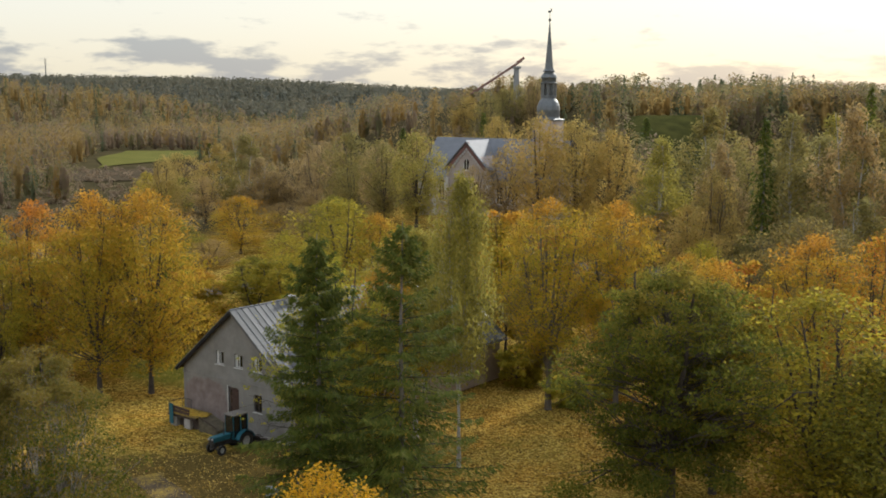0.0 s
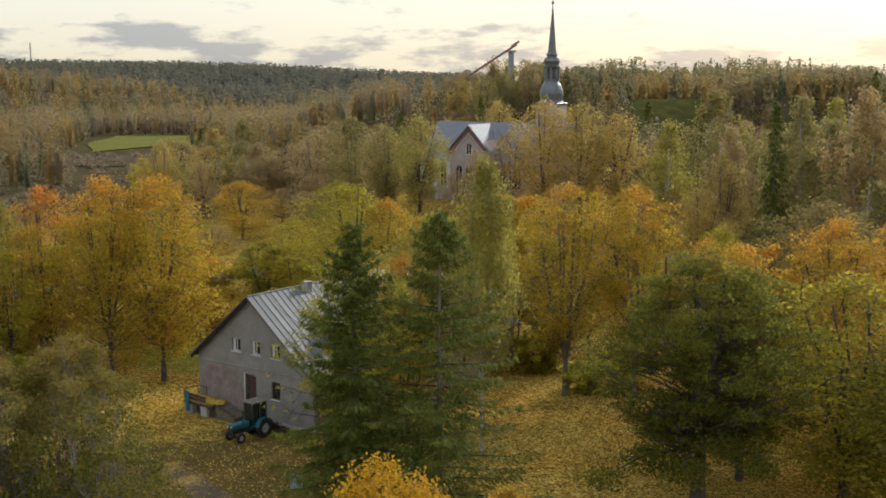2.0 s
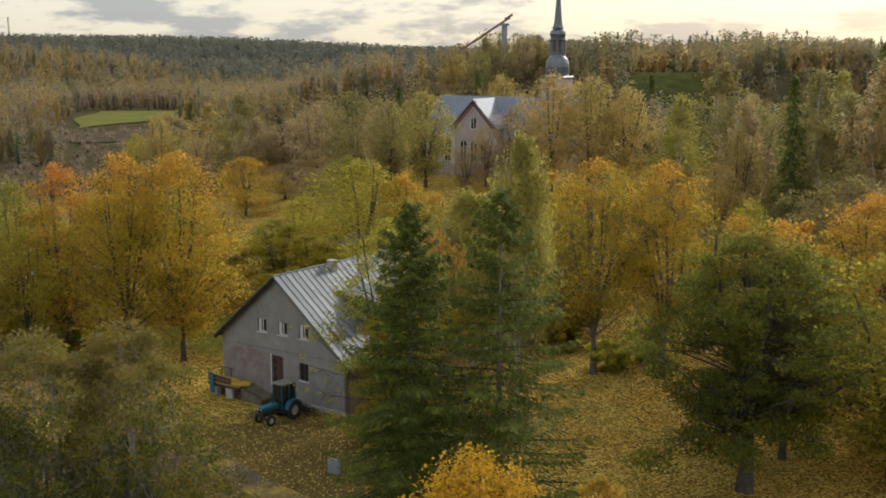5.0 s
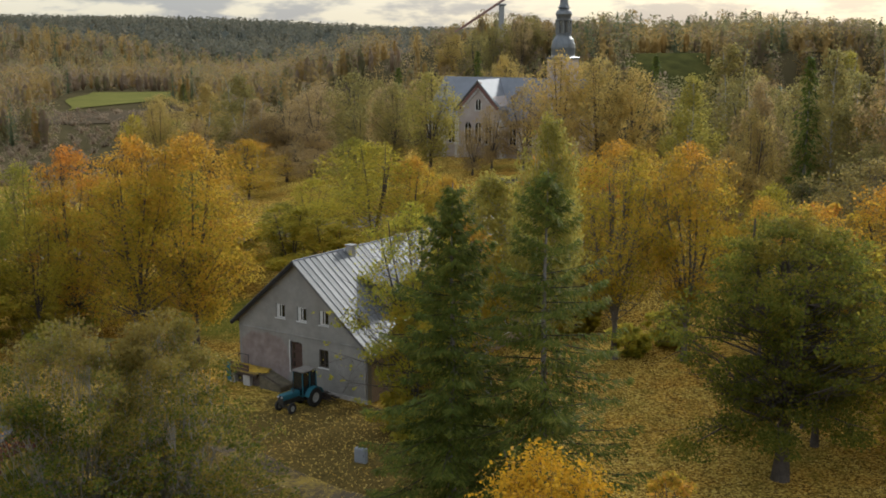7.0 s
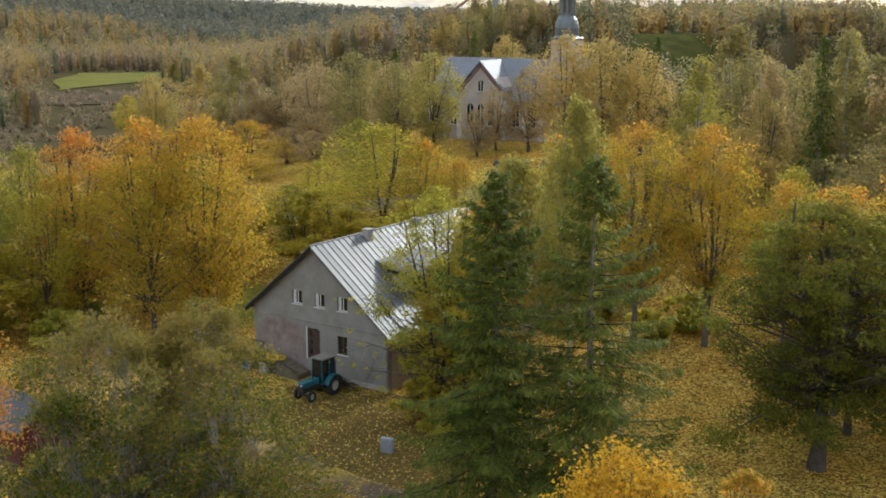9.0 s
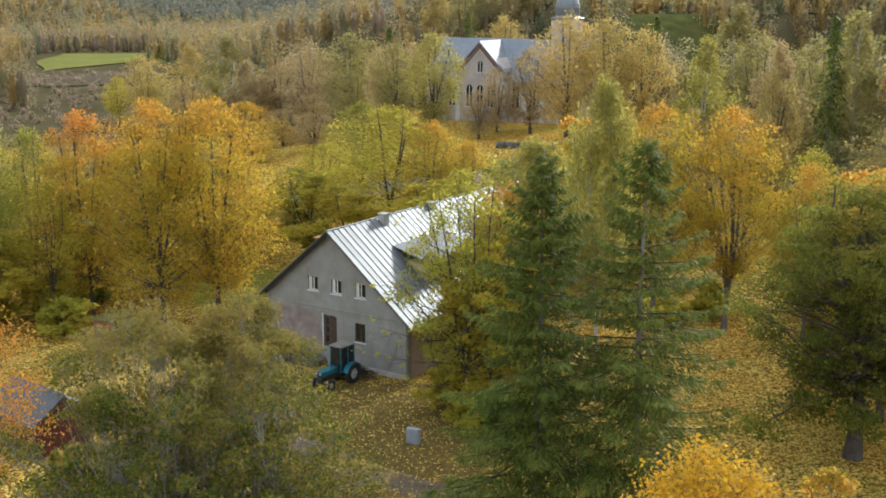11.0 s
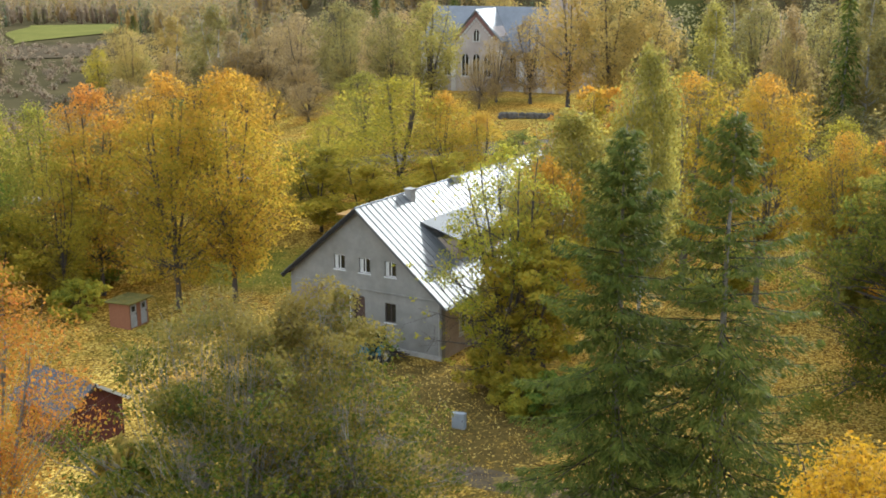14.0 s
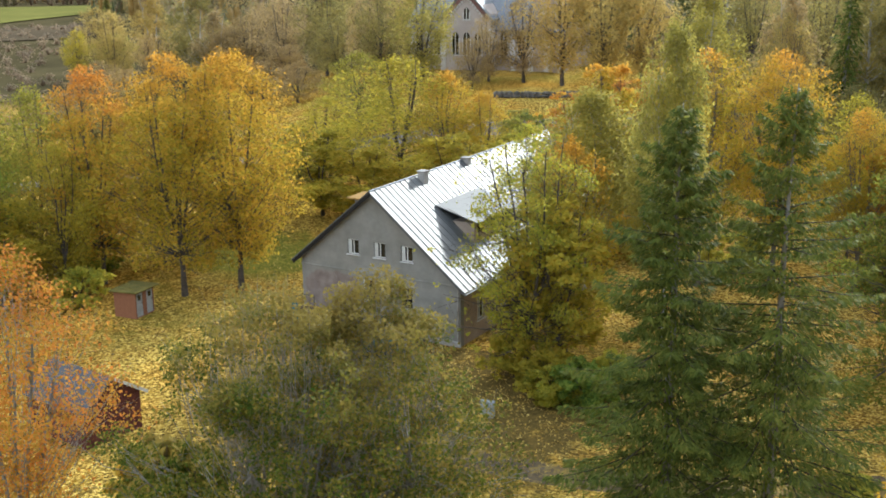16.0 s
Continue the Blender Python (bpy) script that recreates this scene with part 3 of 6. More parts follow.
# ---- barn: long plastered farmhouse with a seamed metal roof ----
UX, UY = 0.803, -0.596          # along the gable, to the right of one who faces it
AX, AY = 0.596, 0.803           # along the ridge, away
BARN_TURN = math.degrees(math.atan2(UY, UX))
B0 = (-15.30, 81.85)            # foot of the gable's middle
BASE, EAVE, RIDGE, HALF, LONG = 0.2, 4.68, 9.48, 5.75, 26.0


def slab(bm, x0, x1, y0, y1, z0, z1, bevel=0.0):
    r = bmesh.ops.create_cube(bm, size=1.0, matrix=Matrix.Translation(((x0 + x1) / 2, (y0 + y1) / 2, (z0 + z1) / 2)) @ Matrix.Diagonal((x1 - x0, y1 - y0, z1 - z0, 1)))
    if bevel:
        edges = list({e for v in r["verts"] for e in v.link_edges})
        bmesh.ops.bevel(bm, geom=edges, offset=bevel, segments=1, affect="EDGES")
    return r["verts"]


def box(x0, x1, y0, y1, z0, z1, bevel=0.0):
    bm = bmesh.new()
    slab(bm, x0, x1, y0, y1, z0, z1, bevel)
    return bm


def wall_with_holes(outline, holes, thick):
    """A wall in the x-z plane from y = 0 to y = thick; holes are (x0, x1, z0, z1) and go through it."""
    xs = sorted({p[0] for p in outline} | {v for h in holes for v in h[:2]})
    zs = sorted({p[1] for p in outline} | {v for h in holes for v in h[2:]})
    bm = bmesh.new()
    lo, hi = min(p[1] for p in outline), max(p[1] for p in outline)

    def top(x):
        up = [p for p in outline if p[1] > lo + 1e-6] 
        up.sort()
        return float(np.interp(x, [p[0] for p in up], [p[1] for p in up]))
    for i in range(len(xs) - 1):
        a, b = xs[i], xs[i + 1]
        m = (a + b) / 2
        cuts = sorted([(h[2], h[3]) for h in holes if h[0] <= m <= h[1]])
        z = lo
        spans = []
        for c0, c1 in cuts:
            spans.append((z, c0))
            z = c1
        spans.append((z, None))
        for s0, s1 in spans:
            za, zb = (top(a), top(b)) if s1 is None else (s1, s1)
            if max(za, zb) - s0 < 1e-4:
                continue
            q = [bm.verts.new(v) for v in ((a, 0, s0), (b, 0, s0), (b, 0, zb), (a, 0, za), (a, thick, s0), (b, thick, s0), (b, thick, zb), (a, thick, za))]
            for f in ((0, 1, 2, 3), (5, 4, 7, 6), (4, 0, 3, 7), (1, 5, 6, 2), (3, 2, 6, 7), (4, 5, 1, 0)):
                try:
                    bm.faces.new([q[k] for k in f])
                except ValueError:
                    pass
    bmesh.ops.remove_doubles(bm, verts=bm.verts, dist=1e-4)
    bmesh.ops.recalc_face_normals(bm, faces=bm.faces)
    return bm


def plaster_material():
    m, n, l, b = material("grey_render_plaster", 0.9)
    co = n.new("ShaderNodeTexCoord").outputs["Object"]
    base = ramp_of(n, [(0.3, (0.180, 0.172, 0.155)), (0.7, (0.265, 0.253, 0.230))])
    l.new(noise_of(n, l, co, 0.8, 6.0, 0.65), base.inputs[0])
    sp = n.new("ShaderNodeSeparateXYZ")
    l.new(co, sp.inputs[0])
    # the old arch-shaped patch of reddish lime at the corner by the door
    dx = math_of(n, l, "DIVIDE", math_of(n, l, "ADD", sp.outputs[0], 3.15), 2.45)
    dz = math_of(n, l, "DIVIDE", math_of(n, l, "SUBTRACT", sp.outputs[2], 1.7), 2.05)
    d = math_of(n, l, "ADD", math_of(n, l, "POWER", math_of(n, l, "ABSOLUTE", dx, 0), 3.0), math_of(n, l, "POWER", math_of(n, l, "ABSOLUTE", dz, 0), 3.0))
    d = math_of(n, l, "ADD", d, math_of(n, l, "MULTIPLY", math_of(n, l, "SUBTRACT", noise_of(n, l, co, 1.6, 4.0), 0.5), 0.9))
    msk = ramp_of(n, [(0.75, (1, 1, 1)), (1.1, (0, 0, 0))])
    l.new(d, msk.inputs[0])
    patch = ramp_of(n, [(0.35, (0.155, 0.112, 0.10)), (0.7, (0.27, 0.22, 0.20))])
    l.new(noise_of(n, l, co, 1.3, 5.0), patch.inputs[0])
    col = mix_of(n, l, math_of(n, l, "MULTIPLY", msk.outputs[0], 0.85), base.outputs[0], patch.outputs[0])
    stain = ramp_of(n, [(0.42, (1, 1, 1)), (0.72, (0.66, 0.63, 0.58))])
    l.new(noise_of(n, l, co, 0.35, 8.0, 0.7), stain.inputs[0])
    col = mix_of(n, l, 0.7, col, stain.outputs[0], "MULTIPLY")
    l.new(col, b.inputs["Base Color"])
    bp = n.new("ShaderNodeBump")
    bp.inputs["Strength"].default_value, bp.inputs["Distance"].default_value = 0.35, 0.02
    l.new(noise_of(n, l, co, 9.0, 6.0), bp.inputs["Height"])
    l.new(bp.outputs[0], b.inputs["Normal"])
    return m


PLASTER = plaster_material()
PLASTER_BROWN = surface("brown_render_plaster", (0.24, 0.18, 0.14), (0.40, 0.32, 0.26), 0.8, 0.9, bump=0.4, fine=8.0)
ROOF_METAL = surface("galvanised_sheet_metal", (0.115, 0.118, 0.12), (0.185, 0.188, 0.19), 0.5, 0.5, 0.5, bump=0.12, fine=3.0, island=True)
DARK_WOOD = surface("dark_weathered_wood", (0.03, 0.022, 0.018), (0.09, 0.065, 0.05), 3.0, 0.85, bump=0.5, fine=30.0)
# bargeboard colour, near black: the shadow under the roof edge is painted in
VERGE_SHADE = surface("verge_shade_board", (0.008, 0.007, 0.006), (0.022, 0.019, 0.016), 3.0, 0.95, bump=0.3, fine=20.0)
WHITE_PAINT = surface("worn_white_paint", (0.40, 0.39, 0.37), (0.62, 0.61, 0.58), 3.0, 0.6, bump=0.1, fine=20.0)
BRICK_RED = surface("red_brick", (0.165, 0.068, 0.036), (0.27, 0.12, 0.062), 6.0, 0.9, bump=0.5, fine=14.0, island=True)
CONCRETE = surface("rough_concrete", (0.22, 0.20, 0.18), (0.42, 0.40, 0.37), 1.2, 0.9, bump=0.5, fine=12.0)
DOOR_BROWN = surface("brown_boarded_door", (0.04, 0.024, 0.018), (0.10, 0.06, 0.045), 4.0, 0.8, bump=0.4, fine=26.0)


def glass_material():
    m, n, l, b = material("dark_window_glass", 0.06)
    b.inputs["Base Color"].default_value = (0.012, 0.014, 0.016, 1)
    b.inputs["Specular IOR Level"].default_value = 0.5
    return m


GLASS = glass_material()


def window(parent, x, z0, z1, width, depth=0.22, name="window", dark=False):
    """A casement pair set back in the wall, white frame, one leaf of each pair darker."""
    ob = new(name)
    ob.parent = parent
    ob.location = (x, 0.0, 0.0)
    fr = bmesh.new()
    w, t = width / 2, 0.07
    for a, b, c, d in ((-w, -w + t, z0, z1), (w - t, w, z0, z1), (-t / 2, t / 2, z0 + t, z1 - t), (-w + t, w - t, z0, z0 + t), (-w + t, w - t, z1 - t, z1)):
        slab(fr, a, b, depth - 0.12, depth - 0.03, c, d, 0.01)
    f = part("window_frame", fr, DARK_WOOD if dark else WHITE_PAINT, ob, "dark wooden window frame" if dark else "worn white painted window frame")
    part("pane", box(-w + t, -t / 2, depth - 0.085, depth - 0.075, z0 + t, z1 - t), GLASS, ob, "dark glass pane")
    if not dark:
        part("casement", box(-w + t + 0.01, -t / 2 - 0.12, depth - 0.125, depth - 0.087, z0 + t + 0.01, z1 - t - 0.01, 0.008), WHITE_PAINT, ob, "white casement leaf")
    part("pane", box(t / 2, w - t, depth - 0.085, depth - 0.075, z0 + t, z1 - t), GLASS, ob, "dark glass pane")
    sill = part("window_sill", box(-w - 0.06, w + 0.06, -0.07, depth - 0.12, z0 - 0.07, z0 - 0.004, 0.012), WHITE_PAINT, ob)
    return ob


def lathe_early(r, z0, z1, x, y, sides=10):
    bm = bmesh.new()
    bmesh.ops.create_cone(bm, cap_ends=True, segments=sides, radius1=r, radius2=r, depth=z1 - z0, matrix=Matrix.Translation((x, y, (z0 + z1) / 2)))
    return bm


barn = thing("farmhouse", "long grey rendered farmhouse with a seamed metal roof", "house", (B0[0], B0[1], BASE), BARN_TURN)
eh, rh = EAVE - BASE, RIDGE - BASE
gable_holes = [(-1.98, -1.12, 5.0, 6.0), (0.02, 0.88, 5.0, 6.0), (2.02, 2.88, 5.0, 6.0), (-0.68, 0.34, 1.2, 3.42), (1.98, 2.82, 1.95, 3.25)]
W2 = HALF - 0.12
# the sunny slope reaches further down than the other
HALF_R = HALF + 0.55
W2R, ehr = HALF_R - 0.06, rh - (rh - eh) * HALF_R / HALF
part("wall", wall_with_holes([(-W2, 0), (W2R, 0), (W2R, ehr), (0, rh - 0.1), (-W2, eh)], gable_holes, 0.45), PLASTER, barn, "grey stained gable wall with a reddish arched patch")
back = part("wall", wall_with_holes([(-W2, 0), (W2R, 0), (W2R, ehr), (0, rh - 0.1), (-W2, eh)], [], 0.45), PLASTER_BROWN, barn)
back.location = (0, LONG - 0.45, 0)
side_holes = [(2.2 + 3.1 * i, 3.2 + 3.1 * i, 1.1, 2.7) for i in range(7)]
side = part("wall", wall_with_holes([(0.452, 0), (LONG - 0.452, 0), (LONG - 0.452, ehr - 0.05), (0.452, ehr - 0.05)], side_holes, 0.45), PLASTER_BROWN, barn, "brown rendered long wall with windows")
side.matrix_local = pose(W2R, 0, 0, 0, 0, 90)
sideb = part("wall", wall_with_holes([(0.452, 0), (LONG - 0.452, 0), (LONG - 0.452, eh - 0.05), (0.452, eh - 0.05)], [], 0.45), PLASTER_BROWN, barn)
sideb.matrix_local = pose(-W2 + 0.45, 0, 0, 0, 0, 90)
for x in (-1.55, 0.45, 2.45):
    window(barn, x, 5.0, 6.0, 0.86)
window(barn, 2.4, 1.95, 3.25, 0.84, dark=True)
for h in side_holes:
    o = window(barn, 0, h[2], h[3], 1.0)
    o.matrix_local = pose(W2R, (h[0] + h[1]) / 2, 0, 0, 0, 90)
# the band between the storeys
part("string_course", box(-W2 - 0.03, W2R + 0.03, -0.05, -0.002, 3.84, 3.96, 0.015), PLASTER, barn)
part("plinth", box(-W2 - 0.05, W2R + 0.05, -0.09, -0.003, -0.4, 0.34, 0.02), CONCRETE, barn, "rough concrete plinth")
# the plank door, half open leaf
door = part("door", box(-0.66, -0.10, 0.16, 0.22, 1.21, 3.40), DOOR_BROWN, barn, "brown boarded double door")
for i in range(4):
    part("board", box(-0.655 + 0.138 * i, -0.655 + 0.138 * i + 0.13, 0.13, 0.159, 1.22, 3.39, 0.008), DOOR_BROWN, door)
for k in range(3):
    part("pane", box(-0.52, -0.24, 0.105, 0.128, 1.55 + 0.62 * k, 1.95 + 0.62 * k, 0.006), GLASS, door, "dark door light")
leaf = part("door", box(-0.03, 0.03, -0.46, 0.43, 1.21, 3.36, 0.008), DOOR_BROWN, barn, "brown boarded door leaf standing open")
leaf.matrix_local = pose(0.36, 0.0, 0, 0, 0, -62)
part("door_frame", box(-0.78, -0.69, -0.03, 0.10, 1.16, 3.5, 0.01), WHITE_PAINT, barn)
# roof: two slopes of sheet metal, each sheet with a standing seam
pitch_roof = math.atan2(rh - eh, HALF)
n_sheets = 44
sheet_w = (LONG + 0.8) / n_sheets
roof = part("roof", box(-0.06, 0.06, -0.35, LONG + 0.35, rh + 0.02, rh + 0.09, 0.02), ROOF_METAL, barn, "seamed galvanised sheet metal roof")
for sgn, half in ((1, HALF_R), (-1, HALF)):
    flip = Matrix.Identity(4) if sgn > 0 else Matrix.Diagonal((-1, 1, 1, 1))
    slope = (half + 0.43) / math.cos(pitch_roof)
    sheet_bm = bmesh.new()
    slab(sheet_bm, 0, slope, 0.0, sheet_w - 0.004, 0.0, 0.02)
    slab(sheet_bm, 0, slope, -0.016, 0.016, 0.021, 0.055, 0.006)
    sheet_me = bpy.data.meshes.new("roof_sheet")
    sheet_bm.to_mesh(sheet_me)
    sheet_bm.free()
    sheet_me.materials.append(ROOF_METAL)
    for i in range(n_sheets):
        s = new("roof_sheet", sheet_me)
        s.parent = roof
        s.matrix_local = pose(0, -0.4 + i * sheet_w, rh) @ flip @ Matrix.Rotation(pitch_roof, 4, "Y")
    for y in (-0.40, LONG + 0.36):
        bright = sgn > 0 and y < 0
        b = part("bargeboard", box(0.02, slope, 0.0, 0.05, -0.13 if bright else -0.24, -0.01), ROOF_METAL if bright else VERGE_SHADE, barn, "metal verge" if bright else "wooden bargeboard coloured black for the shadow under the roof edge")
        b.matrix_local = pose(0, y, rh) @ flip @ Matrix.Rotation(pitch_roof, 4, "Y")
    so = part("soffit", box(0.05, slope - 0.02, 0.07, LONG + 0.7, -0.10, -0.02), DARK_WOOD, barn)
    so.matrix_local = pose(0, -0.4, rh) @ flip @ Matrix.Rotation(pitch_roof, 4, "Y")
gut = part("gutter", box(-0.07, 0.07, -0.45, LONG + 0.4, -0.06, 0.05, 0.03), ROOF_METAL, barn, "metal eaves gutter")
gut.matrix_local = pose(HALF_R + 0.5, 0, rh - (HALF_R + 0.5) * math.tan(pitch_roof) - 0.03)
# shed dormer on the sunny slope
dz0, dz1 = rh - 2.0 * (rh - eh) / HALF + 0.05, rh - 2.0 * (rh - eh) / HALF - 0.85
dorm = part("dormer", box(2.2, 4.7, 4.7, 10.3, eh + 0.4, dz1 - 0.05), PLASTER_BROWN, barn, "low shed dormer with a metal lid")
lid = part("dormer_roof", box(0, 3.25, 4.4, 10.6, 0.0, 0.06), ROOF_METAL, dorm)
lid.matrix_local = pose(1.98, 0, dz0) @ Matrix.Rotation(math.atan2(0.9, 3.2), 4, "Y")
for y in (5.6, 7.5, 9.4):
    part("pane", box(4.702, 4.72, y - 0.45, y + 0.45, dz1 - 0.75, dz1 - 0.2), GLASS, dorm)
# small lean-to lid on the far slope, covered in leaves
lid2 = part("dormer", box(-4.2, -2.7, 4.3, 5.9, rh - 3.4, rh - 1.75), PLASTER, barn, "small dormer behind the ridge")
part("dormer_roof", box(-4.7, -1.9, 4.0, 6.2, rh - 1.746, rh - 1.66), surface("leaf_covered_board", (0.16, 0.09, 0.02), (0.36, 0.2, 0.04), 2.0, 0.9), lid2, "flat roof covered in orange leaves")
# gutter pipe at the corner
part("downpipe", lathe_early(0.05, 0.2, ehr - 0.2, W2R - 0.12, -0.08), CONCRETE, barn, "grey downpipe")
for cy, cx in ((5.6, 0.40), (12.0, 0.2)):
    zr = rh - cx * (rh - eh) / HALF
    ch = part("chimney", box(cx - 0.27, cx + 0.27, cy - 0.27, cy + 0.27, zr - 0.6, zr + (0.62 if cy < 9 else 0.3), 0.02), CONCRETE, barn, "rendered pale square chimney")
    part("chimney_cap", box(cx - 0.33, cx + 0.33, cy - 0.33, cy + 0.33, zr + (0.622 if cy < 9 else 0.302), zr + (0.70 if cy < 9 else 0.37), 0.02), CONCRETE, ch)

# ---- church on its knoll ----
CH_STONE = surface("pale_church_plaster", (0.30, 0.25, 0.225), (0.44, 0.385, 0.35), 0.5, 0.9, bump=0.2, fine=6.0)
CH_TRIM = surface("white_trim", (0.42, 0.40, 0.38), (0.58, 0.56, 0.53), 1.0, 0.7, bump=0.0)
CH_ROOF = surface("blue_grey_sheet_roof", (0.14, 0.15, 0.165), (0.21, 0.22, 0.24), 0.4, 0.62, 0.3, bump=0.1, fine=2.0)
CH_COPPER = surface("grey_green_tower_metal", (0.10, 0.11, 0.12), (0.19, 0.20, 0.20), 0.8, 0.45, 0.5, bump=0.1, fine=4.0)
CZ = 6.9
church = thing("church", "pale church with a blue-grey roof and a slender spire", "church", (0, 0, 0))
church.matrix_world = Matrix.Translation((3.7, 171.3, 0)) @ Matrix.Rotation(radians(-32), 4, "Z") @ Matrix.Translation((-3.8, -157.0, 0))


def arch_panel(parent, x, y, z0, z1, width):
    bm = bmesh.new()
    pts = [(-width / 2, 0), (width / 2, 0)]
    hgt = z1 - z0 - width * 0.8
    for i in range(9):
        g = math.pi * i / 8
        pts.append((math.cos(g) * width / 2, hgt + math.sin(g) * width * 0.8))
    vs = [bm.verts.new((px, 0, pz)) for px, pz in pts]
    f = bm.faces.new(vs)
    r = bmesh.ops.extrude_face_region(bm, geom=[f])
    bmesh.ops.translate(bm, verts=[v for v in r["geom"] if isinstance(v, bmesh.types.BMVert)], vec=(0, 0.25, 0))
    bmesh.ops.recalc_face_normals(bm, faces=bm.faces)
    w = part("window", bm, GLASS, parent, "dark arched church window")
    w.location = (x, y, z0)
    bm = bmesh.new()
    slab(bm, -width / 2 - 0.15, width / 2 + 0.15, -0.12, 0.1, -0.16, -0.004)
    slab(bm, -width / 2 - 0.13, -width / 2 - 0.01, -0.1, 0.1, 0.0, hgt)
    slab(bm, width / 2 + 0.01, width / 2 + 0.13, -0.1, 0.1, 0.0, hgt)
    slab(bm, -0.05, 0.05, -0.06, -0.01, 0.0, z1 - z0 - 0.05)
    part("window_frame", bm, CH_TRIM, w)
    return w


def prism(x0, x1, y0, y1, ze, zr, along="x", over=0.4, thick=0.25):
    """A gabled roof shell with overhang."""
    bm = bmesh.new()
    def add(pts, ext):
        a = [bm.verts.new(p) for p in pts]
        b = [bm.verts.new((p[0] + ext[0], p[1] + ext[1], p[2] + ext[2])) for p in pts]
        k = len(pts)
        bm.faces.new(a)
        bm.faces.new(list(reversed(b)))
        for i in range(k):
            bm.faces.new((a[i], b[i], b[(i + 1) % k], a[(i + 1) % k]))
    if along == "x":
        m = (y0 + y1) / 2
        s = (zr - ze) / (m - y0)
        add([(x0 - over, y0 - over, ze - over * s), (x0 - over, m, zr), (x0 - over, y1 + over, ze - over * s), (x0 - over, y1 + over, ze - over * s - thick), (x0 - over, m, zr - thick), (x0 - over, y0 - over, ze - over * s - thick)], (x1 - x0 + 2 * over, 0, 0))
    else:
        m = (x0 + x1) / 2
        s = (zr - ze) / (m - x0)
        add([(x0 - over, y0 - over, ze - over * s), (m, y0 - over, zr), (x1 + over, y0 - over, ze - over * s), (x1 + over, y0 - over, ze - over * s - thick), (m, y0 - over, zr - thick), (x0 - over, y0 - over, ze - over * s - thick)], (0, y1 - y0 + over, 0))
    bmesh.ops.recalc_face_normals(bm, faces=bm.faces)
    return bm


NX0, NX1, NY0, NY1 = -5.5, 17.6, 158.0, 170.0
part("nave", box(NX0, NX1, NY0, NY1, CZ - 2.0, 13.2), CH_STONE, church, "pale plastered nave wall")
part("roof", prism(NX0, NX1, NY0, NY1, 13.2, 18.75, "x"), CH_ROOF, church, "blue-grey sheet metal roof")
TX0, TX1 = 0.2, 7.4
tb = bmesh.new()
vs = [tb.verts.new(p) for p in ((TX0, 157.0, CZ - 2), (TX1, 157.0, CZ - 2), (TX1, 157.0, 14.9), ((TX0 + TX1) / 2, 157.0, 18.35), (TX0, 157.0, 14.9))]
f = tb.faces.new(vs)
r = bmesh.ops.extrude_face_region(tb, geom=[f])
bmesh.ops.translate(tb, verts=[v for v in r["geom"] if isinstance(v, bmesh.types.BMVert)], vec=(0, 6.0, 0))
bmesh.ops.recalc_face_normals(tb, faces=tb.faces)
part("transept", tb, CH_STONE, church, "pale plastered cross gable")
part("roof", prism(TX0, TX1, 157.0, 165.0, 14.75, 18.6, "y", 0.45), CH_ROOF, church)
for sgn in (-1, 1):
    xm = (TX0 + TX1) / 2
    tri = part("gable_trim", box(0.0, 5.3, -0.1, 0.12, -0.75, -0.3), surface("dark_red_brick_trim", (0.12, 0.06, 0.05), (0.22, 0.12, 0.10), 3.0), church, "dark red brick gable trim")
    tri.matrix_local = pose(xm, 156.86, 18.6) @ Matrix.Diagonal((sgn, 1, 1, 1)) @ Matrix.Rotation(math.atan2(3.85, 3.6), 4, "Y")
    for i in range(9):
        d = part("dentil", box(0.35 + 0.5 * i, 0.60 + 0.5 * i, -0.08, 0.1, -1.05, -0.76), CH_TRIM, tri)
for x in (-4.0, -1.2, 9.0, 11.6):
    arch_panel(church, x, NY0 - 0.06, 9.2, 12.4, 1.0)
for x in (2.1, 3.8, 5.5):
    arch_panel(church, x, 156.94, 9.3, 12.4, 1.0)
arch_panel(church, 3.8, 156.94, 14.2, 15.8, 0.8)
for x in (NX0 + 0.35, -2.6, TX0, TX1, 10.3, 13.0, 15.3, NX1 - 0.35):
    part("pilaster", box(x - 0.35, x + 0.35, NY0 - 1.1 if x in (TX0, TX1) else NY0 - 0.12, NY0 + 0.1, CZ - 2, 12.95), CH_TRIM, church)
# tower with bulb, lantern and spire
TWX, TWY = 15.5, 160.7
part("tower", box(TWX - 1.7, TWX + 1.7, TWY - 1.7, TWY + 1.7, CZ - 2.0, 21.6), CH_STONE, church, "pale square tower")
part("cornice", box(TWX - 1.82, TWX + 1.82, TWY - 1.82, TWY + 1.82, 21.602, 21.95, 0.08), CH_COPPER, church)


def lathe(profile, sides=16, x=0, y=0):
    bm = bmesh.new()
    rings = []
    for r, z in profile:
        rings.append([bm.verts.new((x + r * math.cos(2 * math.pi * k / sides), y + r * math.sin(2 * math.pi * k / sides), z)) for k in range(sides)])
    for a, b in zip(rings, rings[1:]):
        for k in range(sides):
            bm.faces.new((a[k], a[(k + 1) % sides], b[(k + 1) % sides], b[k]))
    bm.faces.new(rings[-1])
    bm.faces.new(list(reversed(rings[0])))
    return bm


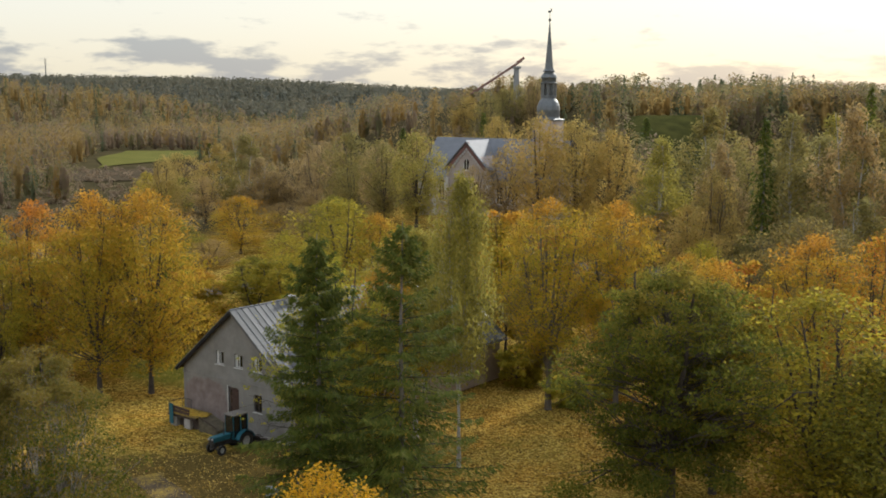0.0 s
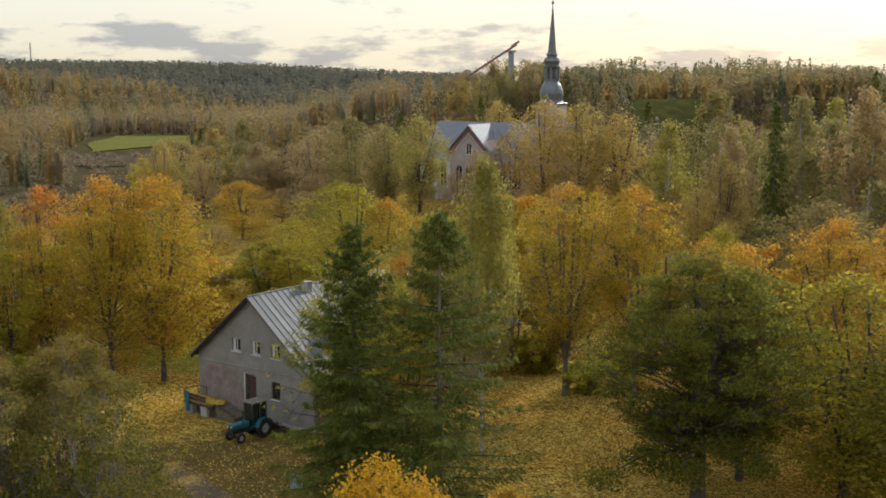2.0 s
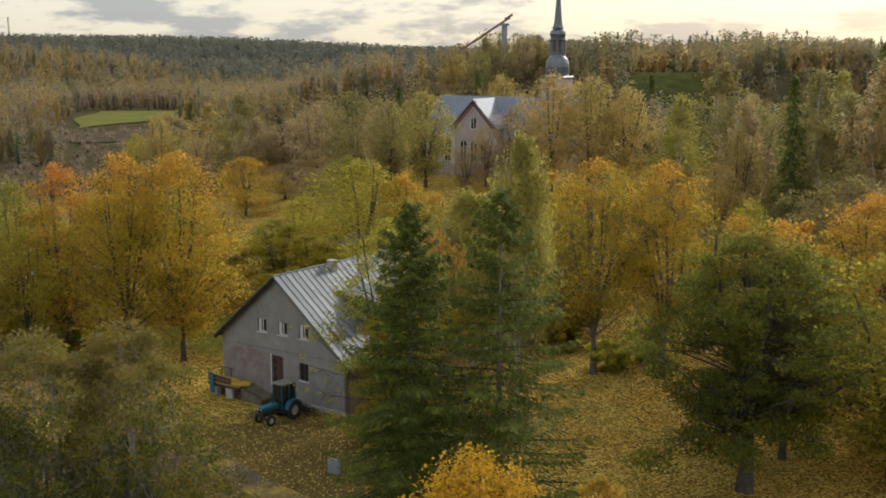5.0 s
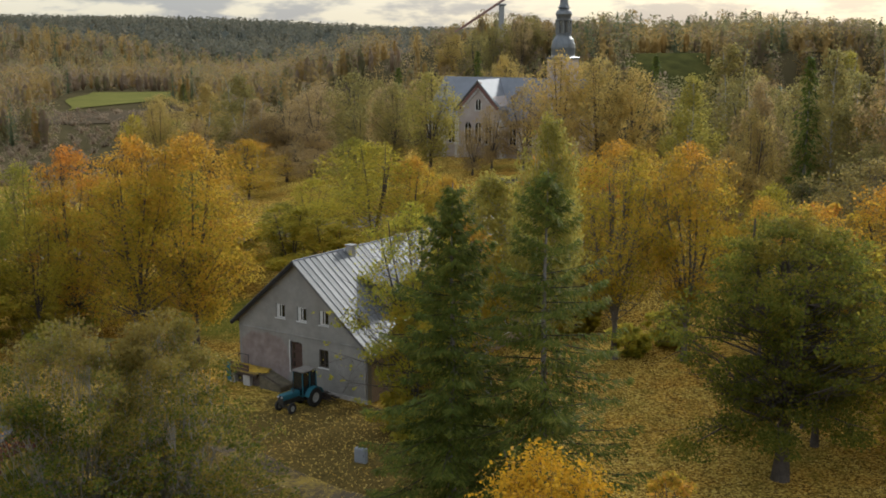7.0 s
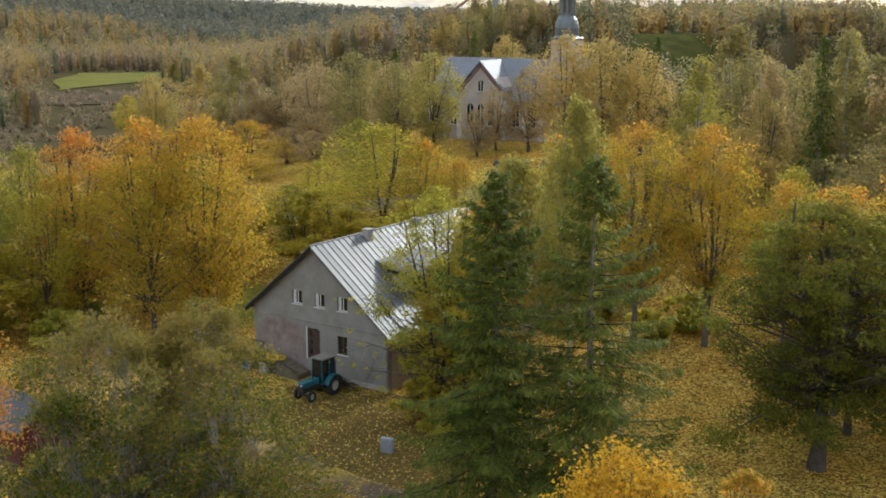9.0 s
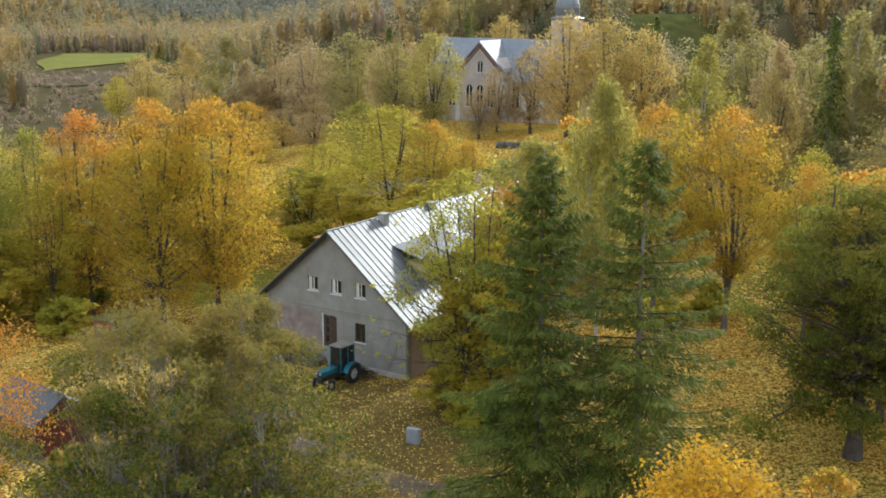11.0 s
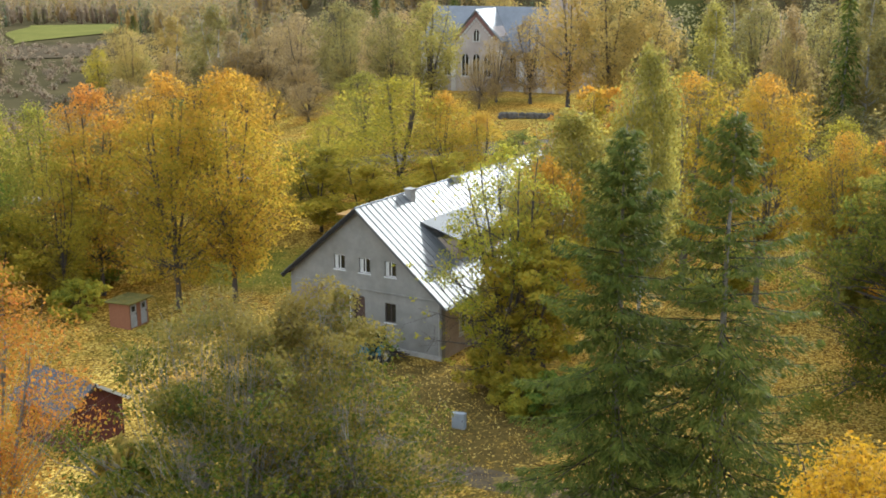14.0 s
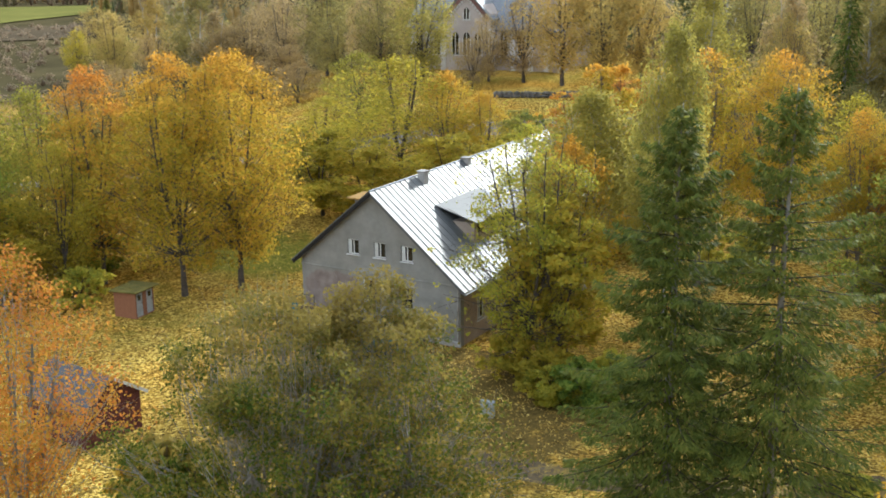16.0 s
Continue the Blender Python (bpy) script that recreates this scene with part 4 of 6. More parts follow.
part("dome", lathe([(1.80, 21.952), (1.66, 22.2), (1.68, 22.7), (1.72, 23.25), (1.64, 23.8), (1.42, 24.4), (1.12, 24.85), (1.05, 25.15)], 16, TWX, TWY), CH_COPPER, church, "grey metal onion dome")
part("lantern_floor", lathe([(1.25, 25.152), (1.25, 25.35)], 8, TWX, TWY), CH_COPPER, church)
part("lantern_core", lathe([(0.45, 25.352), (0.45, 27.0)], 8, TWX, TWY), CH_COPPER, church)
for k in range(8):
    g = 2 * math.pi * (k + 0.5) / 8
    part("lantern_post", box(TWX + 0.95 * math.cos(g) - 0.16, TWX + 0.95 * math.cos(g) + 0.16, TWY + 0.95 * math.sin(g) - 0.16, TWY + 0.95 * math.sin(g) + 0.16, 25.354, 26.998), CH_COPPER, church)
part("bulb", lathe([(1.2, 27.0), (1.25, 27.15), (1.0, 27.3), (1.06, 27.6), (1.2, 27.95), (1.06, 28.35), (0.75, 28.6), (0.7, 28.75), (0.98, 28.85)], 16, TWX, TWY), CH_COPPER, church)
part("spire", lathe([(0.95, 28.852), (0.72, 29.1), (0.6, 29.6), (0.05, 36.1)], 8, TWX, TWY), CH_COPPER, church, "slender grey metal spire")
part("finial_ball", lathe([(0.03, 36.0), (0.17, 36.12), (0.2, 36.27), (0.17, 36.42), (0.03, 36.55)], 10, TWX, TWY), CH_COPPER, church)
vane = bmesh.new()
slab(vane, TWX - 0.03, TWX + 0.03, TWY - 0.03, TWY + 0.03, 36.5, 37.75)
slab(vane, TWX - 0.30, TWX + 0.12, TWY - 0.02, TWY + 0.02, 37.3, 37.6, 0.015)
slab(vane, TWX + 0.121, TWX + 0.32, TWY - 0.02, TWY + 0.02, 37.45, 37.85, 0.015)
part("weather_vane", vane, CH_COPPER, church)


# ---- trees of the yard and the churchyard ----
rr = random.Random(5)
YARD = "trees round the farmyard"
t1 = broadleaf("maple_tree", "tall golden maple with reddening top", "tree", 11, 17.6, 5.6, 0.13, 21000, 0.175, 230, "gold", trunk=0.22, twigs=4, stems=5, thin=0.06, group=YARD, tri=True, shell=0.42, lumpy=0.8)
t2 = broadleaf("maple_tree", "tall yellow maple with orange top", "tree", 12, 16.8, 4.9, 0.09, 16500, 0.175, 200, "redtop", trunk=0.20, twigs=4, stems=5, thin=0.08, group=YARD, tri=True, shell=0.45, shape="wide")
t3 = broadleaf("maple_tree", "broad yellow-green maple with many stems", "tree", 13, 15.5, 5.0, 0.07, 11000, 0.185, 150, "yellowgreen", trunk=0.17, twigs=3, stems=5, thin=0.10, group=YARD, tri=True, shell=0.4, flat=0.85)
t4 = broadleaf("maple_tree", "orange-gold maple with a wide open crown", "tree", 14, 18.3, 5.3, 0.24, 16500, 0.175, 220, "gold", BARK_MID, trunk=0.27, twigs=4, stems=6, shape="dome", thin=0.30, fork=0.17, gnarl=0.2, lead=(0.62, 0.82), group=YARD, tri=True, shell=0.4, flat=0.6)
t5 = broadleaf("linden_tree", "slender half-bare tree by the farmhouse", "tree", 15, 14.0, 3.9, 0.10, 6200, 0.27, 90, "brown", trunk=0.14, stems=3, thin=0.25, twigs=2, group=YARD, tri=True)
t6 = broadleaf("birch_tree", "tall pale yellow birch with hanging twigs", "tree", 16, 16.0, 3.7, 0.36, 22000, 0.17, 170, "birch", BARK_BIRCH, trunk=0.2, stems=2, shape="cone", droop=2.4, flat=1.3, group=YARD, tri=True)
CHURCHYARD = "trees round the church"
dist_a = broadleaf("maple_tree", "round-crowned yellow-green tree on the marsh edge", "tree", 21, 14.0, 4.8, 0.10, 8600, 0.23, 120, "yellowgreen", trunk=0.24, stems=4, thin=0.08, twigs=1, group=CHURCHYARD, tri=True, shell=0.4, flat=1.0)
dist_b = broadleaf("maple_tree", "brown half-bare tree on the wooded hillside", "tree", 22, 13.0, 4.4, 0.10, 6000, 0.215, 105, "brown", trunk=0.22, stems=4, thin=0.22, twigs=2, group=CHURCHYARD, tri=True, flat=1.0, rise=(0.7, 1.4))
dist_c = broadleaf("birch_tree", "tall slender pale birch on the wooded hillside", "tree", 23, 14.0, 3.3, 0.08, 8600, 0.21, 100, "birch", BARK_BIRCH, trunk=0.18, stems=2, shape="cone", droop=1.0, twigs=1, flat=1.0, group="trees on the hillside", tri=True)

H = {t1: 17.6, t2: 16.8, t3: 15.5, t4: 18.3, t5: 14.0, t6: 16.0, dist_a: 14.0, dist_b: 13.0, dist_c: 14.0}
KIND = {t1: "dense maple", t2: "tall maple", t3: "many-stemmed maple", t4: "spreading maple", t5: "slender tree", t6: "birch", dist_a: "round-crowned tree", dist_b: "half-bare tree", dist_c: "slim tree"}
HUE = {"gold": "golden-yellow", "redtop": "yellow, red-topped", "bright": "bright yellow", "orange": "orange", "yellowgreen": "yellow-green", "olive": "olive-green", "green": "green",
       "brown": "brown", "birch": "pale yellow", "shrub": "bright yellow-green", "dark": "dark green", "ash": "olive-yellow", "apple": "olive-brown"}
# leaf colour to its copy with distance haze painted in
HAZED = {"olive": "hazed_olive", "brown": "hazed_brown", "gold": "hazed_gold", "yellowgreen": "hazed_green", "green": "hazed_olive"}
# tree, x, y, top, width, leaf colour
PLANT = {
    "beside the farmhouse lawn": [
        (t2, -28.2, 91.3, 18.6, 1.05, "gold"), (t3, -30.5, 99.0, 16.0, 1.0, "gold"), (t2, -34.3, 95.0, 17.4, 0.85, "redtop"),
        (t3, -38.8, 96.4, 16.0, 0.8, "olive"), (t3, -43.5, 99.0, 16.2, 1.0, "olive"), (t3, -36.2, 91.5, 12.5, 0.7, "yellowgreen"),
        (t5, -36.5, 101.0, 9.5, 1.2, "yellowgreen"), (t5, -45.0, 97.0, 8.5, 1.2, "yellowgreen"),
        (t3, -44.5, 92.0, 15.8, 0.95, "green"), (t3, -46.0, 102.0, 16.8, 1.0, "olive"), (t5, -40.5, 90.5, 9.0, 1.1, "yellowgreen"), (t3, -45.5, 88.0, 10.0, 0.8, "yellowgreen"),
    ],
    "behind the farmhouse": [
        (t3, -13.2, 137.0, 14.0, 0.9, "olive"), (t3, -10.6, 116.0, 15.6, 1.6, "yellowgreen"), (t3, -6.6, 113.5, 14.4, 0.8, "gold"), (t3, -3.4, 112.0, 12.6, 0.7, "gold"),
        (t3, -17.0, 122.0, 11.0, 0.9, "yellowgreen"), (t5, -14.5, 106.5, 9.5, 1.2, "yellowgreen"), (t5, -7.0, 105.5, 10.0, 1.2, "yellowgreen"),
        (t5, -25.0, 110.0, 9.0, 1.3, "gold"), (t5, -18.0, 110.5, 10.0, 1.2, "yellowgreen"), (t3, -29.0, 162.0, 11.6, 1.25, "gold"), (dist_b, -31.0, 149.0, 6.5, 1.0, "brown"),
        (t5, -0.5, 107.0, 11.5, 1.0, "olive"), (t3, -35.5, 150.0, 9.6, 0.75, "olive"),
        (t3, -20.0, 118.0, 9.0, 0.8, "olive"), (t5, -29.5, 121.0, 9.0, 1.0, "green"), (t5, -2.6, 104.0, 10.0, 0.9, "yellowgreen"),
    ],
    "by the far end of the farmhouse": [
        (t4, 13.9, 88.2, 18.2, 0.92, "gold"), (t5, 6.0, 104.5, 16.4, 1.0, "gold"), (t4, 18.9, 85.5, 14.2, 0.62, "gold"),
        (t3, 21.5, 92.0, 14.5, 0.8, "yellowgreen"), (t5, 8.5, 101.0, 12.5, 1.0, "brown"), (t6, -1.9, 80.5, 16.4, 1.3, "birch"),
        (t3, -4.2, 76.0, 14.6, 0.75, "gold"), (t5, -5.6, 72.2, 12.2, 1.0, "yellowgreen"), (t5, 6.0, 116.0, 12.0, 1.0, "orange"), (t5, 12.0, 121.0, 12.5, 1.0, "orange"),
        (t5, 16.5, 113.0, 12.5, 1.1, "brown"), (t5, 1.5, 121.0, 9.5, 0.7, "birch"),
    ],
    "at the edge of the yard": [
        (t4, 17.6, 72.2, 15.8, 0.7, "gold"), (t2, 26.8, 81.0, 16.4, 1.0, "gold"), (t3, 31.0, 79.0, 17.0, 1.0, "orange"), (t3, 22.3, 65.2, 15.2, 1.45, "yellowgreen"), (t3, 25.0, 63.2, 11.5, 1.3, "olive"),
        (t4, 30.0, 92.0, 16.5, 1.2, "brown"), (t3, 27.4, 61.0, 12.6, 1.2, "olive"), (t5, 22.3, 84.0, 14.6, 1.1, "orange"),
    ],
    "in front of the church": [
        (dist_a, -3.7, 161.0, 21.0, 1.06, "yellowgreen"), (dist_a, -8.6, 168.0, 19.2, 0.85, "olive"), (dist_b, -9.5, 175.0, 19.0, 0.9, "brown"), (dist_b, 4.6, 158.0, 16.2, 0.75, "brown"), (dist_b, 8.8, 156.0, 19.0, 1.0, "brown"), (dist_b, 1.6, 152.0, 13.6, 0.7, "brown"),
        (dist_a, 12.9, 152.0, 23.6, 1.05, "gold"), (dist_a, 17.8, 151.0, 23.2, 1.1, "gold"), (dist_a, 22.8, 151.5, 21.9, 1.05, "gold"), (dist_a, 9.0, 186.0, 23.0, 1.0, "gold"), (dist_b, 20.5, 180.0, 22.0, 1.1, "gold"),
    ],
    "on the slope below the church": [
        (dist_a, -15.4, 189.0, 20.2, 1.12, "olive"), (dist_b, -27.6, 206.0, 14.4, 1.2, "brown"), (dist_b, -22.0, 198.0, 17.4, 1.2, "brown"), (dist_c, -37.0, 213.0, 19.2, 1.6, "olive"), (dist_c, -47.5, 240.0, 16.2, 1.5, "gold"),
        (dist_b, -62.6, 271.0, 12.4, 1.5, "gold"), (dist_a, -49.1, 200.0, 15.3, 0.85, "gold"), (dist_a, -21.5, 190.0, 10.0, 0.9, "brown"), (dist_b, -31.0, 209.0, 12.0, 1.1, "brown"), (dist_b, -38.5, 160.0, 8.6, 1.0, "olive"), (dist_b, -20.0, 165.0, 9.5, 1.0, "brown"),
        (dist_b, -14.0, 180.0, 15.0, 1.1, "olive"), (dist_b, -25.0, 176.0, 9.0, 1.1, "brown"), (dist_c, -33.0, 205.0, 15.0, 1.3, "brown"), (dist_b, -45.0, 215.0, 10.5, 1.2, "brown"), (dist_a, -53.0, 228.0, 9.5, 1.1, "birch"),
        (dist_b, -22.0, 215.0, 17.5, 1.3, "brown"), (dist_a, -12.0, 212.0, 18.0, 1.2, "olive"), (dist_b, -44.0, 180.0, 8.0, 1.2, "brown"), (dist_b, -50.0, 192.0, 8.0, 1.2, "brown"), (dist_a, -44.0, 150.0, 7.0, 1.1, "olive"),
        (dist_b, -51.0, 165.0, 6.5, 1.1, "brown"), (dist_b, -5.0, 200.0, 18.0, 1.1, "brown"), (dist_b, -34.0, 140.0, 7.0, 1.0, "olive"), (dist_a, 1.0, 205.0, 19.0, 1.1, "gold"), (dist_b, -26.0, 225.0, 15.0, 1.3, "brown"),
    ],
    "on the wooded hillside": [
        (dist_c, 26.8, 138.5, 21.4, 1.25, "birch"), (dist_b, 30.0, 124.0, 18.2, 0.7, "gold"), (dist_a, 26.6, 120.0, 14.6, 0.8, "gold"), (dist_c, 31.2, 127.0, 21.4, 0.9, "brown"),
        (dist_c, 38.4, 162.0, 25.0, 1.7, "olive"), (dist_c, 37.6, 122.5, 25.0, 1.25, "olive"), (dist_c, 42.0, 116.0, 26.0, 1.4, "brown"), (dist_c, 46.2, 121.0, 24.0, 1.5, "olive"), (dist_b, 36.0, 108.0, 16.0, 1.2, "olive"),
        (dist_b, 47.0, 108.0, 19.5, 1.3, "brown"), (dist_a, 52.0, 125.0, 22.0, 1.2, "olive"), (dist_b, 41.0, 140.0, 21.0, 1.2, "olive"), (dist_a, 32.0, 113.0, 12.0, 1.0, "olive"), (dist_b, 33.8, 131.0, 20.0, 1.0, "olive"),
        (dist_b, 57.0, 138.0, 24.0, 1.3, "olive"), (dist_a, 50.0, 150.0, 21.5, 1.3, "olive"), (dist_b, 36.5, 150.0, 20.5, 1.2, "olive"), (dist_a, 46.0, 95.0, 16.0, 1.1, "yellowgreen"), (dist_c, 39.0, 104.0, 17.0, 1.3, "olive"),
        (dist_b, 38.0, 92.0, 14.0, 1.1, "olive"), (dist_a, 54.0, 102.0, 18.0, 1.1, "olive"), (dist_a, 60.0, 115.0, 20.0, 1.1, "brown"), (dist_b, 46.0, 172.0, 20.0, 1.2, "brown"), (dist_c, 60.0, 175.0, 24.0, 1.4, "birch"),
        (dist_b, 26.0, 135.0, 12.0, 1.0, "brown"), (dist_c, 47.5, 132.0, 23.0, 1.3, "olive"), (dist_c, 43.0, 128.0, 22.0, 1.3, "olive"),
    ],
    "round the ski jump": [
        (dist_b, 12.0, 300.0, 27.6, 1.2, "olive"), (dist_a, 17.0, 312.0, 28.4, 1.1, "olive"), (dist_a, 20.8, 316.0, 29.2, 0.8, "olive"), (dist_b, 24.6, 308.0, 31.6, 1.0, "brown"), (dist_a, 27.5, 314.0, 31.4, 1.2, "olive"), (dist_b, 32.5, 318.0, 29.8, 1.2, "brown"), (dist_a, 7.0, 310.0, 26.4, 1.2, "gold"),
    ],
}
for where, rows in PLANT.items():
    for proto, x, y, top, wide, mat in rows:
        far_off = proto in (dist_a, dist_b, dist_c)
        tree = planted(proto, x, y, top, rr.uniform(0, 360), wide * rr.uniform(0.95, 1.05), HAZED.get(mat, mat) if far_off else mat, H[proto], HUE[mat] + " " + KIND[proto] + " " + where)
        tree["group"] = "trees " + where
settle_at(t1, -24.3, 92.6, 20, 1.0, 1.05)
settle_at(t2, -50.0, 99.0, 60, 1.0, 1.05)
settle_at(t3, -55.0, 112.0, 100, 1.0)
settle_at(t4, 8.6, 89.0, 40, 0.98, 1.02)
settle_at(t5, 8.6, 98.5, 0, 0.95)
settle_at(t6, 1.2, 74.0, 0, 0.72, 1.8)
settle_at(dist_a, -60.0, 230.0, 0, 0.7)
settle_at(dist_b, 62.0, 132.0, 0, 1.2)
settle_at(dist_c, 66.0, 150.0, 0, 1.2)

# the near trees, each its own
fir_a = conifer("spruce_tree", "tall feathery green spruce in the yard", 31, 18.4, 5.2, 0.03, 215, 430, 0.23, group="pair of spruces", gaps=0.2)
settle_at(fir_a, -5.8, 52.0, 10)
fir_b = conifer("spruce_tree", "tall feathery green spruce with a bare grey trunk", 32, 19.0, 6.0, 0.08, 190, 430, 0.23, group="pair of spruces", gaps=0.3)
settle_at(fir_b, -1.85, 51.3, 70)
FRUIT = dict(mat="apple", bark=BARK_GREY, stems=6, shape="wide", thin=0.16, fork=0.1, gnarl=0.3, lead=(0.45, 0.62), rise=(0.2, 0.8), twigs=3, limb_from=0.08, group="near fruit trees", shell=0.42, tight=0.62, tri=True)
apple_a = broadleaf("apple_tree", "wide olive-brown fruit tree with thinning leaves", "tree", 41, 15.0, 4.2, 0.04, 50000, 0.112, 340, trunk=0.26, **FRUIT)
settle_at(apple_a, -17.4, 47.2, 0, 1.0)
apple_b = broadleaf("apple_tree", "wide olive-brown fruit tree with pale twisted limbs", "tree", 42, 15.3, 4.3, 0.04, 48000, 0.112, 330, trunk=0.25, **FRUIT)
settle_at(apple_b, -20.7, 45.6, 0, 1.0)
ash = broadleaf("ash_tree", "yellow-green ash with bare upper twigs before the roof", "tree", 43, 15.2, 3.9, 0.14, 15500, 0.135, 230, "ash", trunk=0.2, stems=5, thin=0.34, fork=0.14, twigs=7, shape="wide", tight=0.72, gnarl=0.2, group=YARD, tri=True, shell=0.42, bough_leaf=(0.10, 0.26),
                boughs=((3.1, 3.0, 4.6, 0.8, 0.06), (3.5, 4.4, 5.0, 1.4, 0.06), (2.8, 5.8, 4.8, 1.8, 0.05), (3.9, 2.2, 4.0, 0.5, 0.05), (3.3, 7.6, 4.6, 2.6, 0.05), (2.6, 9.0, 3.8, 2.6, 0.04), (4.3, 6.4, 4.2, 1.6, 0.05)))
settle_at(ash, -7.3, 72.4, 0, 1.02)
LINDEN = dict(mat="dark", shape="wide", thin=0.14, tight=0.66, flat=0.36, gnarl=0.25, rise=(0.1, 0.7), group=YARD, tri=True, shell=0.42, twigs=2, lumpy=1.3)
dark = broadleaf("linden_tree", "dense dark green linden with low spreading limbs", "tree", 44, 16.2, 5.6, 0.25, 45000, 0.165, 360, trunk=0.46, stems=4, fork=0.34, limb_from=0.26, boughs=((3.3, 3.6, 5.4, -0.9, 0.13), (4.3, 4.2, 4.6, -0.6, 0.10), (2.2, 4.4, 4.8, -0.3, 0.10), (0.1, 5.2, 4.6, 0.2, 0.15), (5.4, 4.4, 4.4, -0.4, 0.10)), **LINDEN)
settle_at(dark, 13.2, 63.5, 0, 1.0)
dark_b = broadleaf("linden_tree", "dark green linden with one long bent limb", "tree", 48, 14.2, 4.2, 0.30, 20000, 0.16, 220, trunk=0.24, stems=3, fork=0.42, limb_from=0.34, **LINDEN)
settle_at(dark_b, 17.1, 68.8, 0, 1.0)
front = broadleaf("maple_tree", "young bright yellow maple with orange tips", "tree", 45, 13.4, 3.7, 0.22, 26000, 0.105, 210, "bright", trunk=0.12, stems=3, thin=0.06, group="near fruit trees")
settle_at(front, -3.9, 35.6, 0, 1.0)
front_b = broadleaf("maple_tree", "slim young tree with orange-red tips", "tree", 47, 11.9, 1.7, 0.3, 5500, 0.11, 70, "orange", trunk=0.09, stems=3, thin=0.2, group="near fruit trees")
settle_at(front_b, 0.3, 37.2, 0, 1.0)
red = broadleaf("maple_tree", "orange-red thin-leaved young tree with grey stems", "tree", 46, 14.7, 4.5, 0.22, 19000, 0.11, 210, "rust", BARK_GREY, trunk=0.16, stems=7, thin=0.2, shape="wide", fork=0.05, lead=(0.6, 0.78), rise=(0.8, 1.5), twigs=2, group="near fruit trees")
settle_at(red, -30.8, 53.5, 0, 1.0)

# shrubs
bush = broadleaf("shrub", "rounded yellow-green leafy shrub on the grass", "shrub", 61, 3.2, 1.9, 0.02, 2300, 0.22, 34, "shrub", trunk=0.05, group="shrubs", tri=True)
H[bush] = 3.2
for x, y, top, wide, mat in ((-6.8, 68.5, 2.6, 0.9, "shrub"), (-4.5, 66.8, 2.9, 1.0, "green"), (10.0, 90.0, 3.0, 1.3, "shrub"),
                             (6.8, 96.5, 4.2, 1.5, "yellowgreen"), (14.0, 93.0, 3.4, 1.4, "shrub"), (21.5, 86.0, 3.6, 1.4, "olive"), (-12.5, 99.5, 4.0, 1.5, "yellowgreen"), 
                             (4.2, 56.0, 1.6, 0.8, "shrub"), (-24.8, 52.5, 7.4, 1.4, "apple"), (-26.0, 55.6, 6.0, 1.2, "apple"), (-23.8, 50.2, 8.2, 1.3, "apple"), (-37.2, 94.8, 5.0, 1.3, "yellowgreen"), (-41.0, 93.0, 4.0, 1.2, "shrub"), (-26.6, 58.5, 3.6, 1.0, "gold"), (-35.0, 89.0, 3.8, 1.3, "shrub"), (-34.8, 98.6, 3.6, 1.2, "green"), (-8.0, 72.6, 3.8, 1.1, "yellowgreen"), (-6.8, 70.0, 3.2, 1.1, "yellowgreen"), (-5.2, 68.0, 3.4, 1.2, "green"), (26.0, 71.0, 3.5, 1.4, "olive"), (31.0, 68.0, 4.0, 1.5, "olive")):
    planted(bush, x, y, top, rr.uniform(0, 360), wide, mat, 3.2)
settle_at(bush, -3.0, 69.5, 0, 0.9)

# dark spruces on the right slope
pine = conifer("spruce_tree", "dark slim spruce on the hillside", 51, 17.0, 2.6, 0.08, 130, 26, 0.55, group="hillside spruces")
for x, y, top in ((33.9, 119.5, 23.2), (-79.0, 385.0, 9.5), (-108.0, 300.0, 6.0), (-103.0, 296.0, 6.4), (48.0, 130.0, 24.5), (34.0, 190.0, 22.0), (60.0, 160.0, 27.0), (9.0, 250.0, 22.0), (-8.0, 232.0, 19.0)):
    planted(pine, x, y, top, rr.uniform(0, 360), 1.0, None, 17.0)
settle_at(pine, 52.0, 115.0, 0, 1.2)


# ---- woods ----
def canopy(x, y):
    """Height of the tree tops over the hills ahead: low behind the fort's edge, three wooded crests."""
    if y < 330:
        if y < 262:
            return 25.4 + 2.4 * smooth(54, 64, x) if y > 204 else 17.6 + 8.0 * smooth(50, 62, x)
        return 28.0 + 3.4 * math.exp(-((x - 51) / 8.0) ** 2) + 3.6 * math.exp(-((x - 82) / 13.0) ** 2)
    return 26.2 + 5.8 * math.exp(-((x - 23) / 12.0) ** 2) + 2.2 * smooth(26, 44, x)


